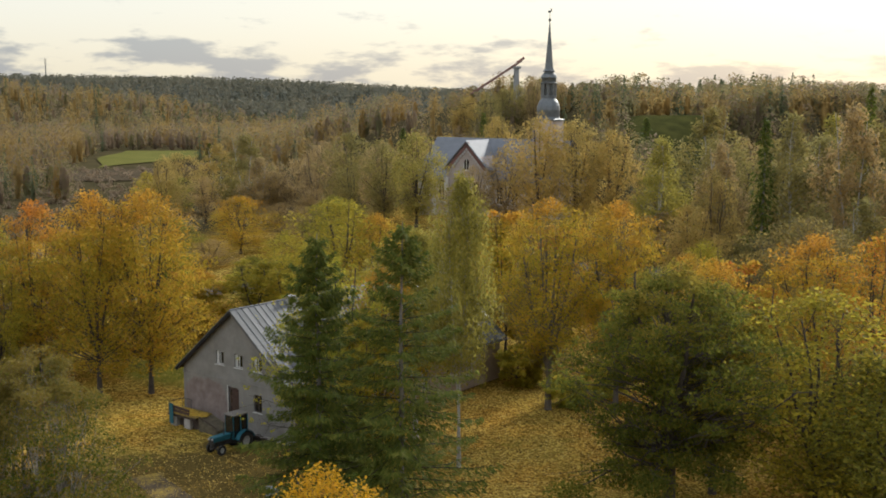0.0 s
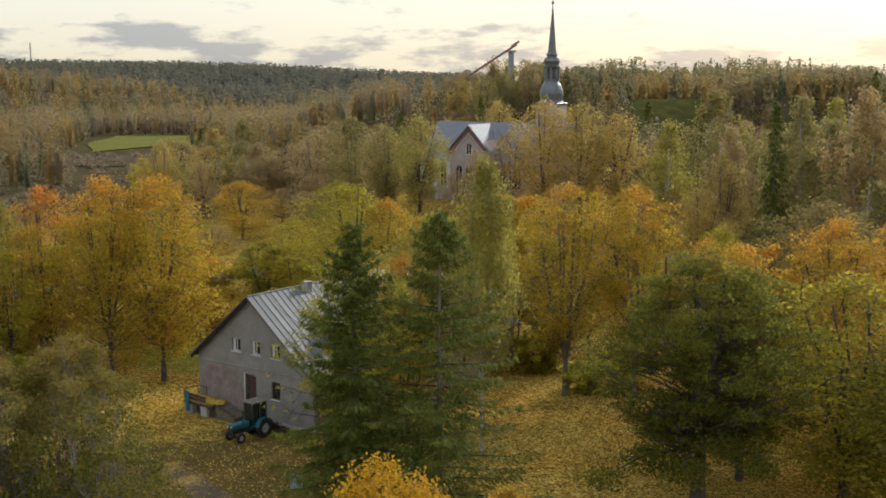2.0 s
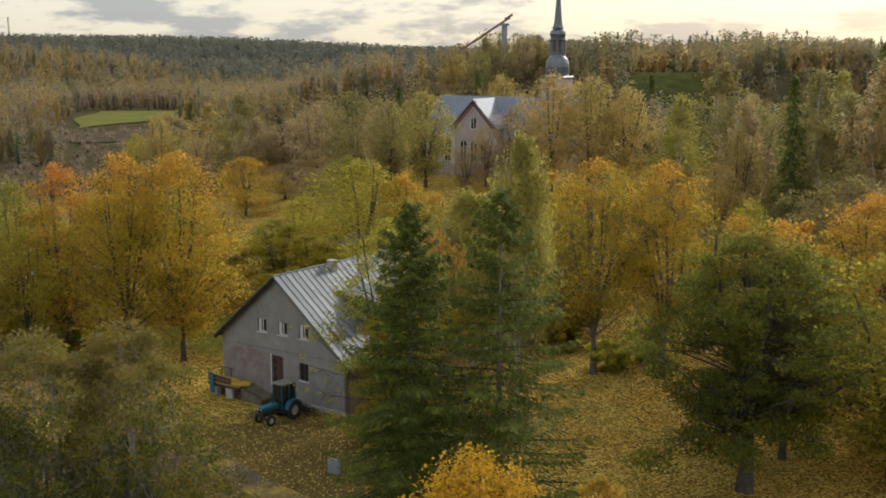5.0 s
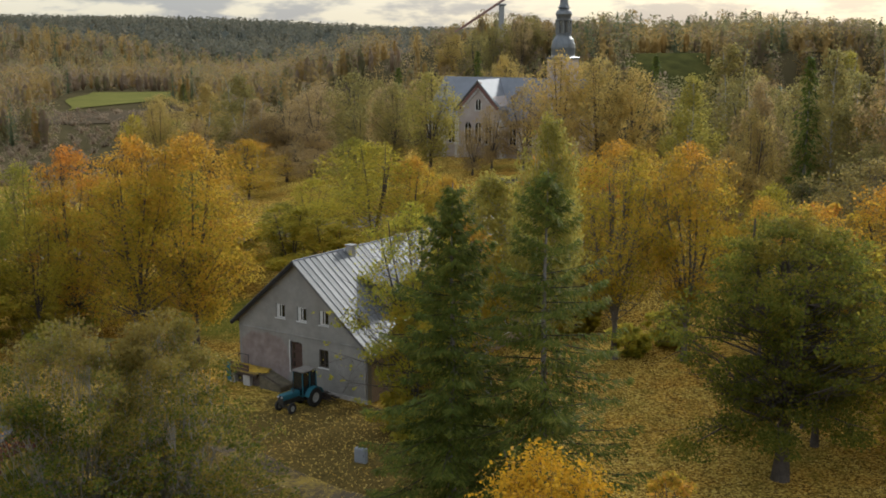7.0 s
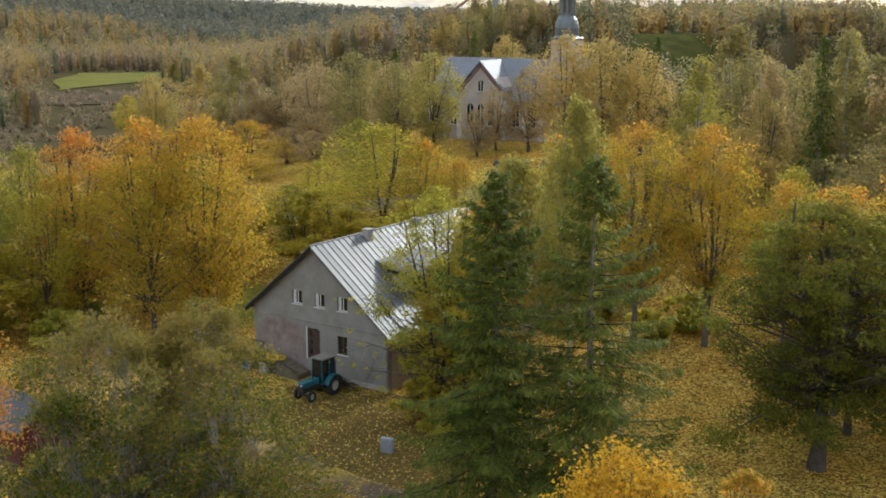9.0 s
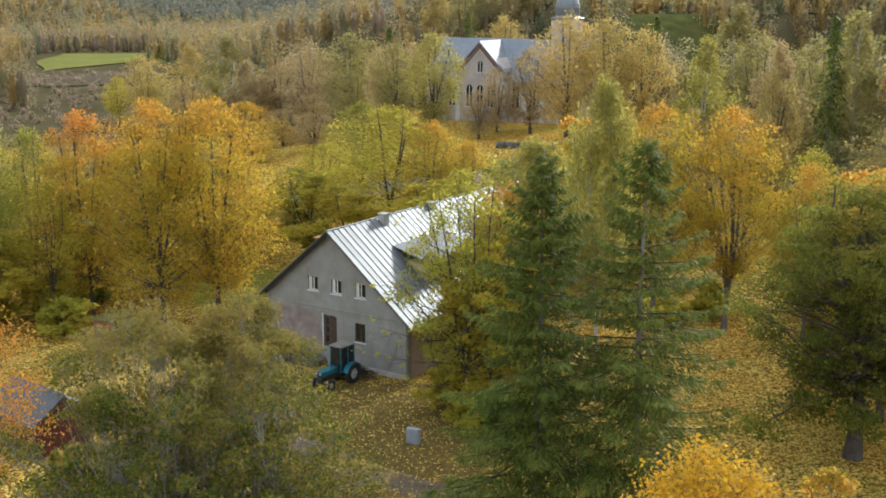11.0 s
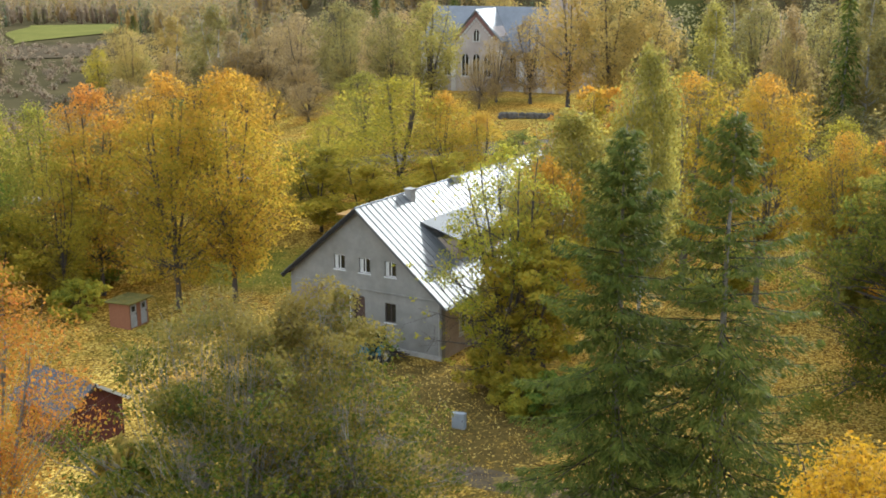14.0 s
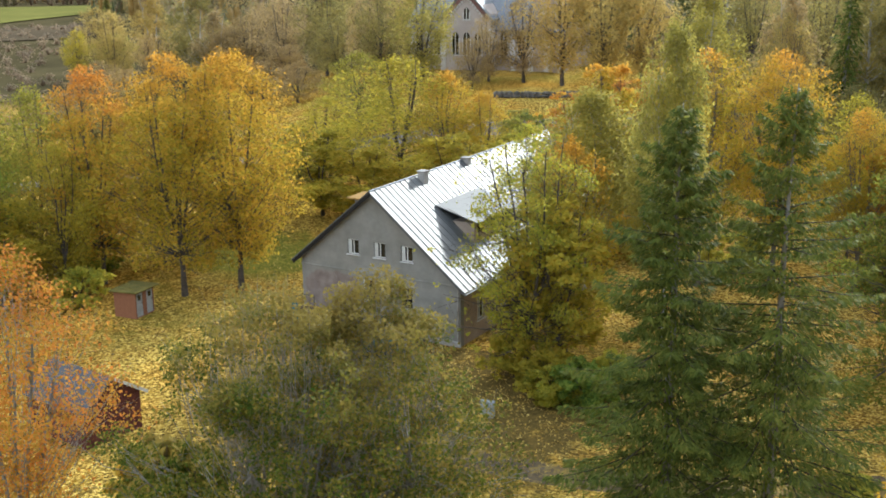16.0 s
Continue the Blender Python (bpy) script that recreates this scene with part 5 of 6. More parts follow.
def woods(name, label, seed, spots, mat, wide, high, blades, blade, cone=False, cap=False, at=300.0):
    """Many trees far off: each has an uneven body of leaves and a ragged skin of blades; the nearer the tree, the more and the finer."""
    rng = np.random.default_rng(seed)
    n = len(spots)
    base = np.array([(x, y, land(x, y)) for x, y in spots])
    hts = high * rng.uniform(0.78, 1.14, n)
    if cap:
        hts = np.minimum(hts, np.maximum(2.5, np.array([canopy(x, y) + 1.3 * noise.noise(Vector((x * 0.05, 0.5, y * 0.01))) for x, y in spots]) + rng.normal(size=n) * 0.7 - base[:, 2]))
    wds = wide * rng.uniform(0.75, 1.2, n) * np.minimum(1.0, hts / high + 0.25)

    def girth(u):
        return (1.03 - u) if cone else np.sin(np.pi * np.clip(0.05 + 0.92 * u, 0, 1) ** 0.85) ** 0.5
    # bodies
    sides, us = 5, np.array([0.12, 0.5, 0.82])
    rings = len(us)
    az = np.arange(sides) * 2 * math.pi / sides
    az = az[None, None, :] + rng.uniform(0, 6.28, (n, 1, 1)) + 0.45 * np.arange(rings)[None, :, None]
    rad = 0.27 * girth(us)[None, :, None] * wds[:, None, None] * (1 + 0.16 * rng.normal(size=(n, rings, sides)))
    zed = (us[None, :, None] + 0.04 * rng.normal(size=(n, rings, sides))) * 0.70 * hts[:, None, None]
    ring_v = np.stack([rad * np.cos(az), rad * np.sin(az), zed], -1).reshape(n, -1, 3)
    ends = np.zeros((n, 2, 3))
    ends[:, 0, 2], ends[:, 1, 2] = 0.02 * hts, 0.68 * hts
    body_v = (np.concatenate([ring_v, ends], 1) + base[:, None, :]).reshape(-1, 3)
    tris = []
    for k in range(sides):
        q = (k + 1) % sides
        tris += [(rings * sides, q, k), (rings * sides + 1, (rings - 1) * sides + k, (rings - 1) * sides + q)]
        for r in range(rings - 1):
            tris += [(r * sides + k, r * sides + q, (r + 1) * sides + q), (r * sides + k, (r + 1) * sides + q, (r + 1) * sides + k)]
    body_f = (np.array(tris)[None] + (np.arange(n) * (rings * sides + 2))[:, None, None]).reshape(-1, 3)
    # ragged skin
    near = np.clip(at / base[:, 1], 0.3, 1.4)
    own = np.repeat(np.arange(n), np.maximum(10, (blades * near ** 1.6).astype(int)))
    m = len(own)
    u = rng.random(m) ** (1.3 if cone else 0.85)
    ang = rng.uniform(0, 2 * math.pi, m)
    g = girth(u) * wds[own] * rng.uniform(0.50, 1.08, m) * (1 + 0.15 * np.sin(3 * ang + 5 * u + own * 1.7))
    pts = np.stack([g * np.cos(ang), g * np.sin(ang), (0.03 + 0.97 * u) * hts[own]], 1) + base[own]
    out = np.stack([np.cos(ang), np.sin(ang), 1.6 * (u - 0.45)], 1)
    v, f = leaf_quads(pts, blade * near[own] ** -0.75, rng, out * 0.8, 1.3, wild=0.30, tri=True)
    me = raw_mesh(name, np.concatenate([body_v, v]), np.concatenate([body_f, f + len(body_v)]))
    me.polygons.foreach_set("use_smooth", np.arange(len(me.polygons)) < len(body_f))
    return tagged(part(name, me, mat), label, "woods", kind="stuff")


# wood colours with the haze of distance mixed in: lighter, less saturated, bluer
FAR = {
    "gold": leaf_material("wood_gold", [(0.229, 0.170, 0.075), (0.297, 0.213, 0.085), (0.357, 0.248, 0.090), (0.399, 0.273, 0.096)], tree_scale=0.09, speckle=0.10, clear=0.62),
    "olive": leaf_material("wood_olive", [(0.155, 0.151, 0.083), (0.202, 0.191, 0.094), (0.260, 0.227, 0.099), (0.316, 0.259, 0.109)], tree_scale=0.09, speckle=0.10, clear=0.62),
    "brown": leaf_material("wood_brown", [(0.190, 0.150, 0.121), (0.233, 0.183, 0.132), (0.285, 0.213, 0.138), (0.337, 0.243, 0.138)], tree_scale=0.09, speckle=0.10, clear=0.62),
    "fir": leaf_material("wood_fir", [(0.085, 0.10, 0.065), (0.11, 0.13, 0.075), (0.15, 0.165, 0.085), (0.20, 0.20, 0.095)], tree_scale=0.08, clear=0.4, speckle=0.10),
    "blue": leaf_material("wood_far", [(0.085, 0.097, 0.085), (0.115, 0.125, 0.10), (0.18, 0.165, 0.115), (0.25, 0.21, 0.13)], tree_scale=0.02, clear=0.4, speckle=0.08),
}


def scatter(seed, step, keep, start=165):
    """Spots on a shaken grid in the wedge ahead, kept where keep(x, y) is above a draw."""
    rng = random.Random(seed)
    out = []
    for j in range(int(3000 / step)):
        y = start + j * step
        if y > 3000:
            break
        half_w = y * 0.62 + 60
        for i in range(int(2 * half_w / step)):
            x = -half_w + i * step + rng.uniform(-0.45, 0.45) * step
            yy = y + rng.uniform(-0.45, 0.45) * step
            if rng.random() < keep(x, yy):
                out.append((x, yy))
    return out


def patchy(x, y, s, k):
    return noise.noise(Vector((x * s + k, y * s - k, k * 0.37)))


def in_field(x, y):
    return (366 < y < 512 and -119 - 0.20 * (y - 372) - 4 < x < -88) or (312 < y < 372 and -150 < x < -78 and patchy(x, y, 0.05, 7) < 0.3)


def near_wood(kind):
    def keep(x, y):
        if y < 242 or (y < 330 and x > 22) or (y > 400 and x > 0.06 * y + 25) or y > 640 or in_field(x, y) or x < -0.46 * y - 30 or x > 0.62 * y + 20:
            return 0.0
        if abs(x - 21) < 3 and 326 < y < 335:
            return 0.0
        if -0.33 * y < x < -0.19 * y and 220 < y < 400:
            return 0.0
        p = patchy(x, y, 0.013, 3.0)
        right = smooth(-30, 60, x)
        if x < -70 and 505 < y < 545:
            return {"fir": 0.02, "olive": 0.12, "brown": 0.75, "gold": 0.05}[kind]
        if x < -112 and y < 500:
            return {"fir": 0.02, "olive": 0.08, "brown": 0.25, "gold": 0.60}[kind]
        if kind == "fir":
            return 0.05 * right + (0.05 if p < -0.1 else 0.005) + (0.14 if x > 25 and y > 345 else 0.0)
        if kind == "olive":
            return 0.26 + 0.16 * right
        if kind == "brown":
            return 0.16 + 0.24 * (1 - right) * (1 if p > 0 else 0.4)
        return 0.26 - 0.08 * right + 0.16 * (1 if p > 0.1 else 0)
    return keep


def mid_wood(kind):
    def keep(x, y):
        if y < 640 or y > 750 + 190 * smooth(110, 250, -x) or x < -0.46 * y - 30 or x > 0.06 * y + 20:
            return 0.0
        p = patchy(x, y, 0.006, 5.0)
        return {"fir": 0.30 if p < -0.15 else 0.03, "gold": 0.40 if p > 0.0 else 0.16, "brown": 0.24, "olive": 0.16}[kind]
    return keep


def slope_wood(kind):
    def keep(x, y):
        if not 150 < y < 204 or x < 30 or x > 0.5 * y + 20:
            return 0.0
        return {"olive": 0.55, "brown": 0.25, "fir": 0.10}[kind]
    return keep


def hill_wood(kind):
    def keep(x, y):
        if y < 204 or y > 332 or x < 24 or x > 0.62 * y + 25 or (38 < x < 51 and 204 < y < 238):
            return 0.0
        if y < 214:
            return {"fir": 0.16, "olive": 0.55, "brown": 0.20, "gold": 0.08}[kind]
        if y < 262:
            return {"fir": 0.04, "olive": 0.26, "brown": 0.12, "gold": 0.40}[kind]
        return {"fir": 0.22, "olive": 0.34, "brown": 0.14, "gold": 0.12}[kind]
    return keep


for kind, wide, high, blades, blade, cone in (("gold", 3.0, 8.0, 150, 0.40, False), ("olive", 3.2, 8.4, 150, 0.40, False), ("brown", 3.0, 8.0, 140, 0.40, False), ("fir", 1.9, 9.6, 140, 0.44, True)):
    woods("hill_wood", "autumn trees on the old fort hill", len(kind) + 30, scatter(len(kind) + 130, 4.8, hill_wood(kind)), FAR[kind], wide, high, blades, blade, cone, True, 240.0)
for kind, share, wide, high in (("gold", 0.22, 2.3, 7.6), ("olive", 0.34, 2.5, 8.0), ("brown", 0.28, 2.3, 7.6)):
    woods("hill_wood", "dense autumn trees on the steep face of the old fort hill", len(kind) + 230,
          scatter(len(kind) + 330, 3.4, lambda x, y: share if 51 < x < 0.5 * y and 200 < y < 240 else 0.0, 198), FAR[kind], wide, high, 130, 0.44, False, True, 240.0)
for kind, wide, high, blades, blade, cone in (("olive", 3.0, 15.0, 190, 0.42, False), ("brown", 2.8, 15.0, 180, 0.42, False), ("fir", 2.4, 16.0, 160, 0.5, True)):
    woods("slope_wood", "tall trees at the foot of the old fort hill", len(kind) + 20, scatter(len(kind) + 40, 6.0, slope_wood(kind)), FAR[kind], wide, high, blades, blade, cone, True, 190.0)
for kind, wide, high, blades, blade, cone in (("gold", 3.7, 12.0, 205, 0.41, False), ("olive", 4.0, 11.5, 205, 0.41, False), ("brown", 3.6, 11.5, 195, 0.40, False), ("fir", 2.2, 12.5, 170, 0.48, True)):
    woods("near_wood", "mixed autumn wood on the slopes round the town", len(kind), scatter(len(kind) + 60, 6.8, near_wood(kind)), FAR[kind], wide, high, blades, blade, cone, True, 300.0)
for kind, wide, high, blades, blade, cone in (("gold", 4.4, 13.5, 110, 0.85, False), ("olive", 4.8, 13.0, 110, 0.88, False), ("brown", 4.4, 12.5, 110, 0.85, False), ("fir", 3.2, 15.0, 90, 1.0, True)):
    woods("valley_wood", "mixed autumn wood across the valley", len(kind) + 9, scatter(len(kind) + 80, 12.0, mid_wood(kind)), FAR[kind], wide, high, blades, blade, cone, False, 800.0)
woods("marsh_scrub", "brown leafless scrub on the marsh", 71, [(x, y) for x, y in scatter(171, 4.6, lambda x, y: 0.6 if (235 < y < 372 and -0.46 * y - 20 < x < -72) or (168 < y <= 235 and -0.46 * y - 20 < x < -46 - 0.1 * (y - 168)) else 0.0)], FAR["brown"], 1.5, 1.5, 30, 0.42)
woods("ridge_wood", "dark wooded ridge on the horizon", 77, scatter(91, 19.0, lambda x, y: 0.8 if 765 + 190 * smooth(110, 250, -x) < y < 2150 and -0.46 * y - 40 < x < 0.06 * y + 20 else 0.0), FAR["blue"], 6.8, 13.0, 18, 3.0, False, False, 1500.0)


# ---- things in the yard ----
TEAL = surface("teal_tractor_paint", (0.012, 0.078, 0.105), (0.027, 0.13, 0.165), 3.0, 0.45, bump=0.1, fine=20.0)
RUBBER = surface("worn_rubber", (0.012, 0.012, 0.012), (0.04, 0.038, 0.035), 5.0, 0.9, bump=0.4, fine=40.0)
STEEL_DARK = surface("oily_dark_steel", (0.02, 0.02, 0.02), (0.07, 0.065, 0.06), 6.0, 0.6, 0.4)
RIM_GREY = surface("grey_wheel_rim", (0.25, 0.25, 0.25), (0.45, 0.45, 0.44), 5.0, 0.6)
CAB_GREY = surface("grey_cab_roof", (0.11, 0.098, 0.084), (0.21, 0.19, 0.165), 3.0, 0.7)
LITTER = surface("fallen_leaf_cover", (0.22, 0.13, 0.02), (0.58, 0.38, 0.05), 4.0, 0.95, bump=0.8, fine=16.0)
CAB_GLASS = GLASS


def wheel(parent, name, x, y, r, w):
    tyre = bmesh.new()
    prof = [(-w / 2, r * 0.55), (-w / 2, r * 0.90), (-w * 0.36, r * 0.985), (w * 0.36, r * 0.985), (w / 2, r * 0.90), (w / 2, r * 0.55), (-w / 2, r * 0.55)]
    seg = 28
    rings = [[tyre.verts.new((rad * math.cos(2 * math.pi * k / seg), yy, rad * math.sin(2 * math.pi * k / seg))) for k in range(seg)] for yy, rad in prof[:-1]]
    for a, b in zip(rings, rings[1:] + rings[:1]):
        for k in range(seg):
            tyre.faces.new((a[k], a[(k + 1) % seg], b[(k + 1) % seg], b[k]))
    for k in range(seg):
        g = 2 * math.pi * k / seg
        q = bmesh.ops.create_cube(tyre, size=1.0, matrix=Matrix.Rotation(-g, 4, "Y") @ Matrix.Translation((r * 0.99, (w * 0.22) * (1 if k % 2 else -1), 0)) @ Matrix.Rotation(0.5 if k % 2 else -0.5, 4, "X") @ Matrix.Diagonal((r * 0.06, w * 0.5, r * 0.07, 1)))
    bmesh.ops.recalc_face_normals(tyre, faces=tyre.faces)
    ob = new(name)
    ob.parent = parent
    ob.location = (x, y, r)
    part("tyre", tyre, RUBBER, ob, "black ribbed tyre")
    rim = bmesh.new()
    bmesh.ops.create_cone(rim, cap_ends=True, segments=24, radius1=r * 0.54, radius2=r * 0.54, depth=w * 0.55, matrix=Matrix.Rotation(math.pi / 2, 4, "X"))
    bmesh.ops.create_cone(rim, cap_ends=True, segments=12, radius1=r * 0.16, radius2=r * 0.12, depth=w * 0.85, matrix=Matrix.Rotation(math.pi / 2, 4, "X"))
    part("rim", rim, RIM_GREY, ob, "grey steel rim")
    return ob


TRACTOR_SIZE = 0.87
tractor = thing("tractor", "old teal farm tractor with a glazed cab on the leaves", "tractor", (-14.4, 78.3, land(-14.4, 78.3)), math.degrees(math.atan2(-0.77, -0.64)))
tractor.scale = (TRACTOR_SIZE,) * 3
for s in (1, -1):
    wheel(tractor, "rear_wheel", 0, 0.78 * s, 0.74, 0.40)
    wheel(tractor, "front_wheel", 2.37, 0.68 * s, 0.42, 0.22)
bon = bmesh.new()
slab(bon, 1.05, 2.85, -0.32, 0.32, 1.02, 1.48, 0.07)
part("bonnet", bon, TEAL, tractor, "teal bonnet")
part("grille", box(2.852, 2.90, -0.28, 0.28, 0.80, 1.42, 0.015), STEEL_DARK, tractor, "dark grille")
for s in (1, -1):
    hl = bmesh.new()
    bmesh.ops.create_cone(hl, cap_ends=True, segments=14, radius1=0.09, radius2=0.075, depth=0.1, matrix=Matrix.Translation((2.93, 0.19 * s, 1.32)) @ Matrix.Rotation(math.pi / 2, 4, "Y"))
    part("headlight", hl, RIM_GREY, tractor, "round headlight")
eng = bmesh.new()
slab(eng, 0.7, 2.75, -0.24, 0.24, 0.62, 1.018, 0.04)
slab(eng, -0.35, 0.75, -0.30, 0.30, 0.50, 1.0, 0.05)
slab(eng, -0.12, 0.12, -0.62, 0.62, 0.62, 0.86, 0.03)
slab(eng, 2.25, 2.48, -0.58, 0.58, 0.36, 0.50, 0.03)
part("engine", eng, STEEL_DARK, tractor, "dark engine block and axles")
for s in (1, -1):
    fen = bmesh.new()
    for k in range(7):
        g0, g1 = math.pi * (0.08 + 0.12 * k), math.pi * (0.08 + 0.12 * (k + 1))
        r0 = 0.84
        q = [(r0 * math.cos(g0), r0 * math.sin(g0)), (r0 * math.cos(g1), r0 * math.sin(g1))]
        vs = []
        for rr_ in (1.0, 1.05):
            for px, pz in q:
                for yy in (0.50 * s, 1.0 * s):
                    vs.append(fen.verts.new((px * rr_, yy, 0.74 + pz * rr_)))
        bmesh.ops.convex_hull(fen, input=vs)
    part("fender", fen, TEAL, tractor, "teal rear fender")
cab_z0, cab_z1 = 1.02, 2.82
for x, y in ((0.98, 0.50), (0.98, -0.50), (-0.42, 0.58), (-0.42, -0.58), (0.30, 0.60), (0.30, -0.60)):
    part("cab_post", box(x - 0.035, x + 0.035, y - 0.035, y + 0.035, cab_z0, cab_z1, 0.008), TEAL, tractor)
part("cab_roof", box(-0.50, 1.06, -0.64, 0.64, cab_z1 + 0.002, cab_z1 + 0.15, 0.065), CAB_GREY, tractor, "grey rounded cab roof")
part("cab_floor", box(-0.40, 1.0, -0.52, 0.52, 0.92, 1.016), TEAL, tractor)
for s in (1, -1):
    part("pane", box(-0.37, 0.25, 0.565 * s - 0.008, 0.565 * s + 0.008, 1.30, cab_z1 - 0.02), CAB_GLASS, tractor)
    part("pane", box(0.35, 0.93, 0.545 * s - 0.008, 0.545 * s + 0.008, 1.06, cab_z1 - 0.02), CAB_GLASS, tractor)
    part("door_panel", box(-0.37, 0.25, 0.56 * s - 0.012, 0.56 * s + 0.012, 1.02, 1.297), TEAL, tractor)
part("pane", box(0.985, 1.0, -0.46, 0.46, 1.5, cab_z1 - 0.02), CAB_GLASS, tractor, "windscreen")
part("pane", box(-0.43, -0.415, -0.53, 0.53, 1.25, cab_z1 - 0.02), CAB_GLASS, tractor)
ex = bmesh.new()
bmesh.ops.create_cone(ex, cap_ends=True, segments=10, radius1=0.045, radius2=0.04, depth=1.0, matrix=Matrix.Translation((1.75, 0.22, 1.95)))
part("exhaust_pipe", ex, STEEL_DARK, tractor, "dark exhaust pipe")
hitch = bmesh.new()
slab(hitch, -1.15, -0.36, -0.42, -0.36, 0.55, 0.63)
slab(hitch, -1.15, -0.36, 0.36, 0.42, 0.55, 0.63)
slab(hitch, -1.25, -1.15, -0.6, 0.6, 0.5, 0.75, 0.01)
slab(hitch, -0.9, -0.8, -0.05, 0.05, 0.65, 1.25)
part("rear_hitch", hitch, STEEL_DARK, tractor, "dark rear linkage")

# loading ramp by the gable


def barn_point(u, a, z=0.0):
    return (B0[0] + UX * u + AX * a, B0[1] + UY * u + AY * a, z)


def joined_blobs(seed, lumps):
    """Low uneven heaps: x, y, z of the foot, half width, half depth, height."""
    bm, rng = bmesh.new(), random.Random(seed)
    for x, y, z, a, b, h in lumps:
        got = bmesh.ops.create_icosphere(bm, subdivisions=3, radius=1.0)["verts"]
        for v in got:
            k = 1 + 0.22 * noise.noise(v.co * 2.3 + Vector((x, y, seed))) + rng.uniform(-0.03, 0.03)
            v.co = Vector((x + v.co.x * a * k, y + v.co.y * b * k, z + max(-0.05, v.co.z) * h * k))
    return bm


ramp = thing("loading_ramp", "narrow leaf-covered loading ramp on concrete piers along the gable", "ramp", (B0[0], B0[1], BASE), BARN_TURN)
MOSSY = surface("mossy_concrete", (0.055, 0.05, 0.035), (0.17, 0.14, 0.09), 2.5, 0.95, bump=0.6, fine=10.0)
LITTER_DARK = surface("trodden_leaf_cover", (0.10, 0.07, 0.03), (0.36, 0.25, 0.05), 3.0, 0.95, bump=0.8, fine=12.0)
for x0, x1 in ((-5.45, -4.75), (-3.9, -3.2)):
    part("pier", box(x0, x1, -1.6, -0.12, -0.4, 1.0, 0.05), CONCRETE, ramp, "rough concrete pier")
# dark sheets added beside the piers in place of the shadow under the deck
part("back_boarding", box(-4.72, -3.93, -1.2, -1.12, -0.3, 0.99), DARK_WOOD, ramp, "dark sheet added for the shade under the deck")
part("back_boarding", box(-3.18, -2.5, -1.3, -1.22, -0.3, 0.99), DARK_WOOD, ramp)
part("deck", box(-5.65, -2.4, -1.7, -0.12, 1.002, 1.12, 0.03), LITTER_DARK, ramp, "deck strewn with yellow leaves")
part("beam", box(-5.6, -2.45, -1.68, -1.60, 0.82, 0.998, 0.01), DARK_WOOD, ramp, "dark timber beam")
for k in range(2):
    q = part("side_board", box(-1.1, 1.1, -0.035, 0.035, 0.03 + 0.27 * k, 0.25 + 0.27 * k, 0.012), DOOR_BROWN, ramp, "weathered brown board along the edge")
    q.matrix_local = pose(-4.35, -1.66, 1.12, 0, 4, 2)
part("leaf_heap", joined_blobs(6, ((-3.3, -1.2, 1.12, 0.75, 0.42, 0.22), (-2.7, -0.9, 1.08, 0.6, 0.5, 0.16), (-4.4, -0.7, 1.12, 0.9, 0.4, 0.14))), LITTER, ramp, "heap of yellow leaves on the deck")
wedge = bmesh.new()
bmesh.ops.convex_hull(wedge, input=[wedge.verts.new(p) for y in (-1.5, -0.12) for p in ((-2.38, y, -0.4), (-2.38, y, 1.05), (-0.35, y, 0.42), (-0.35, y, -0.4))])
bmesh.ops.bevel(wedge, geom=wedge.edges[:], offset=0.05, segments=1, affect="EDGES")
part("slope", wedge, MOSSY, ramp, "dark mossy concrete slope with leaves")
part("handrail_board", box(-2.4, -0.4, -1.56, -1.50, 0, 0.09, 0.01), DARK_WOOD, ramp).matrix_local = pose(0, 0, 0.42, 0, 17, 0)
part("panel", box(-5.2, -4.78, -1.88, -1.82, 0.3, 1.85, 0.015), TEAL, ramp, "leaning teal panel")
for x in (-5.58, -4.6):
    part("rail_post", box(x - 0.02, x + 0.02, -0.26, -0.22, 1.122, 1.8), STEEL_DARK, ramp)
part("rail", box(-5.6, -4.55, -0.26, -0.22, 1.802, 1.84), STEEL_DARK, ramp)
part("rail", box(-5.6, -5.56, -1.6, -0.262, 1.802, 1.84), STEEL_DARK, ramp)
part("rail_post", box(-5.6, -5.56, -1.6, -1.56, 1.122, 1.80), STEEL_DARK, ramp)

# firewood by the wall
pile = thing("log_pile", "small heap of sticks by the gable wall", "firewood", barn_point(2.7, -0.9, land(*barn_point(2.7, -0.9)[:2])), BARN_TURN)
prng = random.Random(3)
for i in range(26):
    lg = bmesh.new()
    bmesh.ops.create_cone(lg, cap_ends=True, segments=6, radius1=0.05, radius2=0.035, depth=prng.uniform(0.8, 1.6), matrix=pose(prng.uniform(-1, 1), prng.uniform(-0.3, 0.3), 0.06 + 0.02 * i, 90, prng.uniform(-12, 12), prng.uniform(50, 130)))
    part("stick", lg, DARK_WOOD, pile)

# grey cabinet on the grass
cab = thing("utility_cabinet", "pale grey metal cabinet standing in the leaves", "cabinet", (-10.4, 67.2, land(-10.4, 67.2)), -28)
ENAMEL = surface("pale_grey_enamel", (0.19, 0.21, 0.235), (0.28, 0.30, 0.325), 2.0, 0.5, bump=0.1)
part("body", box(-0.38, 0.38, -0.14, 0.14, 0.05, 0.92, 0.02), ENAMEL, cab)
part("door", box(-0.35, 0.35, -0.165, -0.142, 0.10, 0.88, 0.01), ENAMEL, cab)
part("handle", box(0.24, 0.27, -0.19, -0.166, 0.45, 0.58, 0.005), STEEL_DARK, cab)
part("foot", box(-0.34, 0.34, -0.10, 0.10, -0.08, 0.048), CONCRETE, cab)

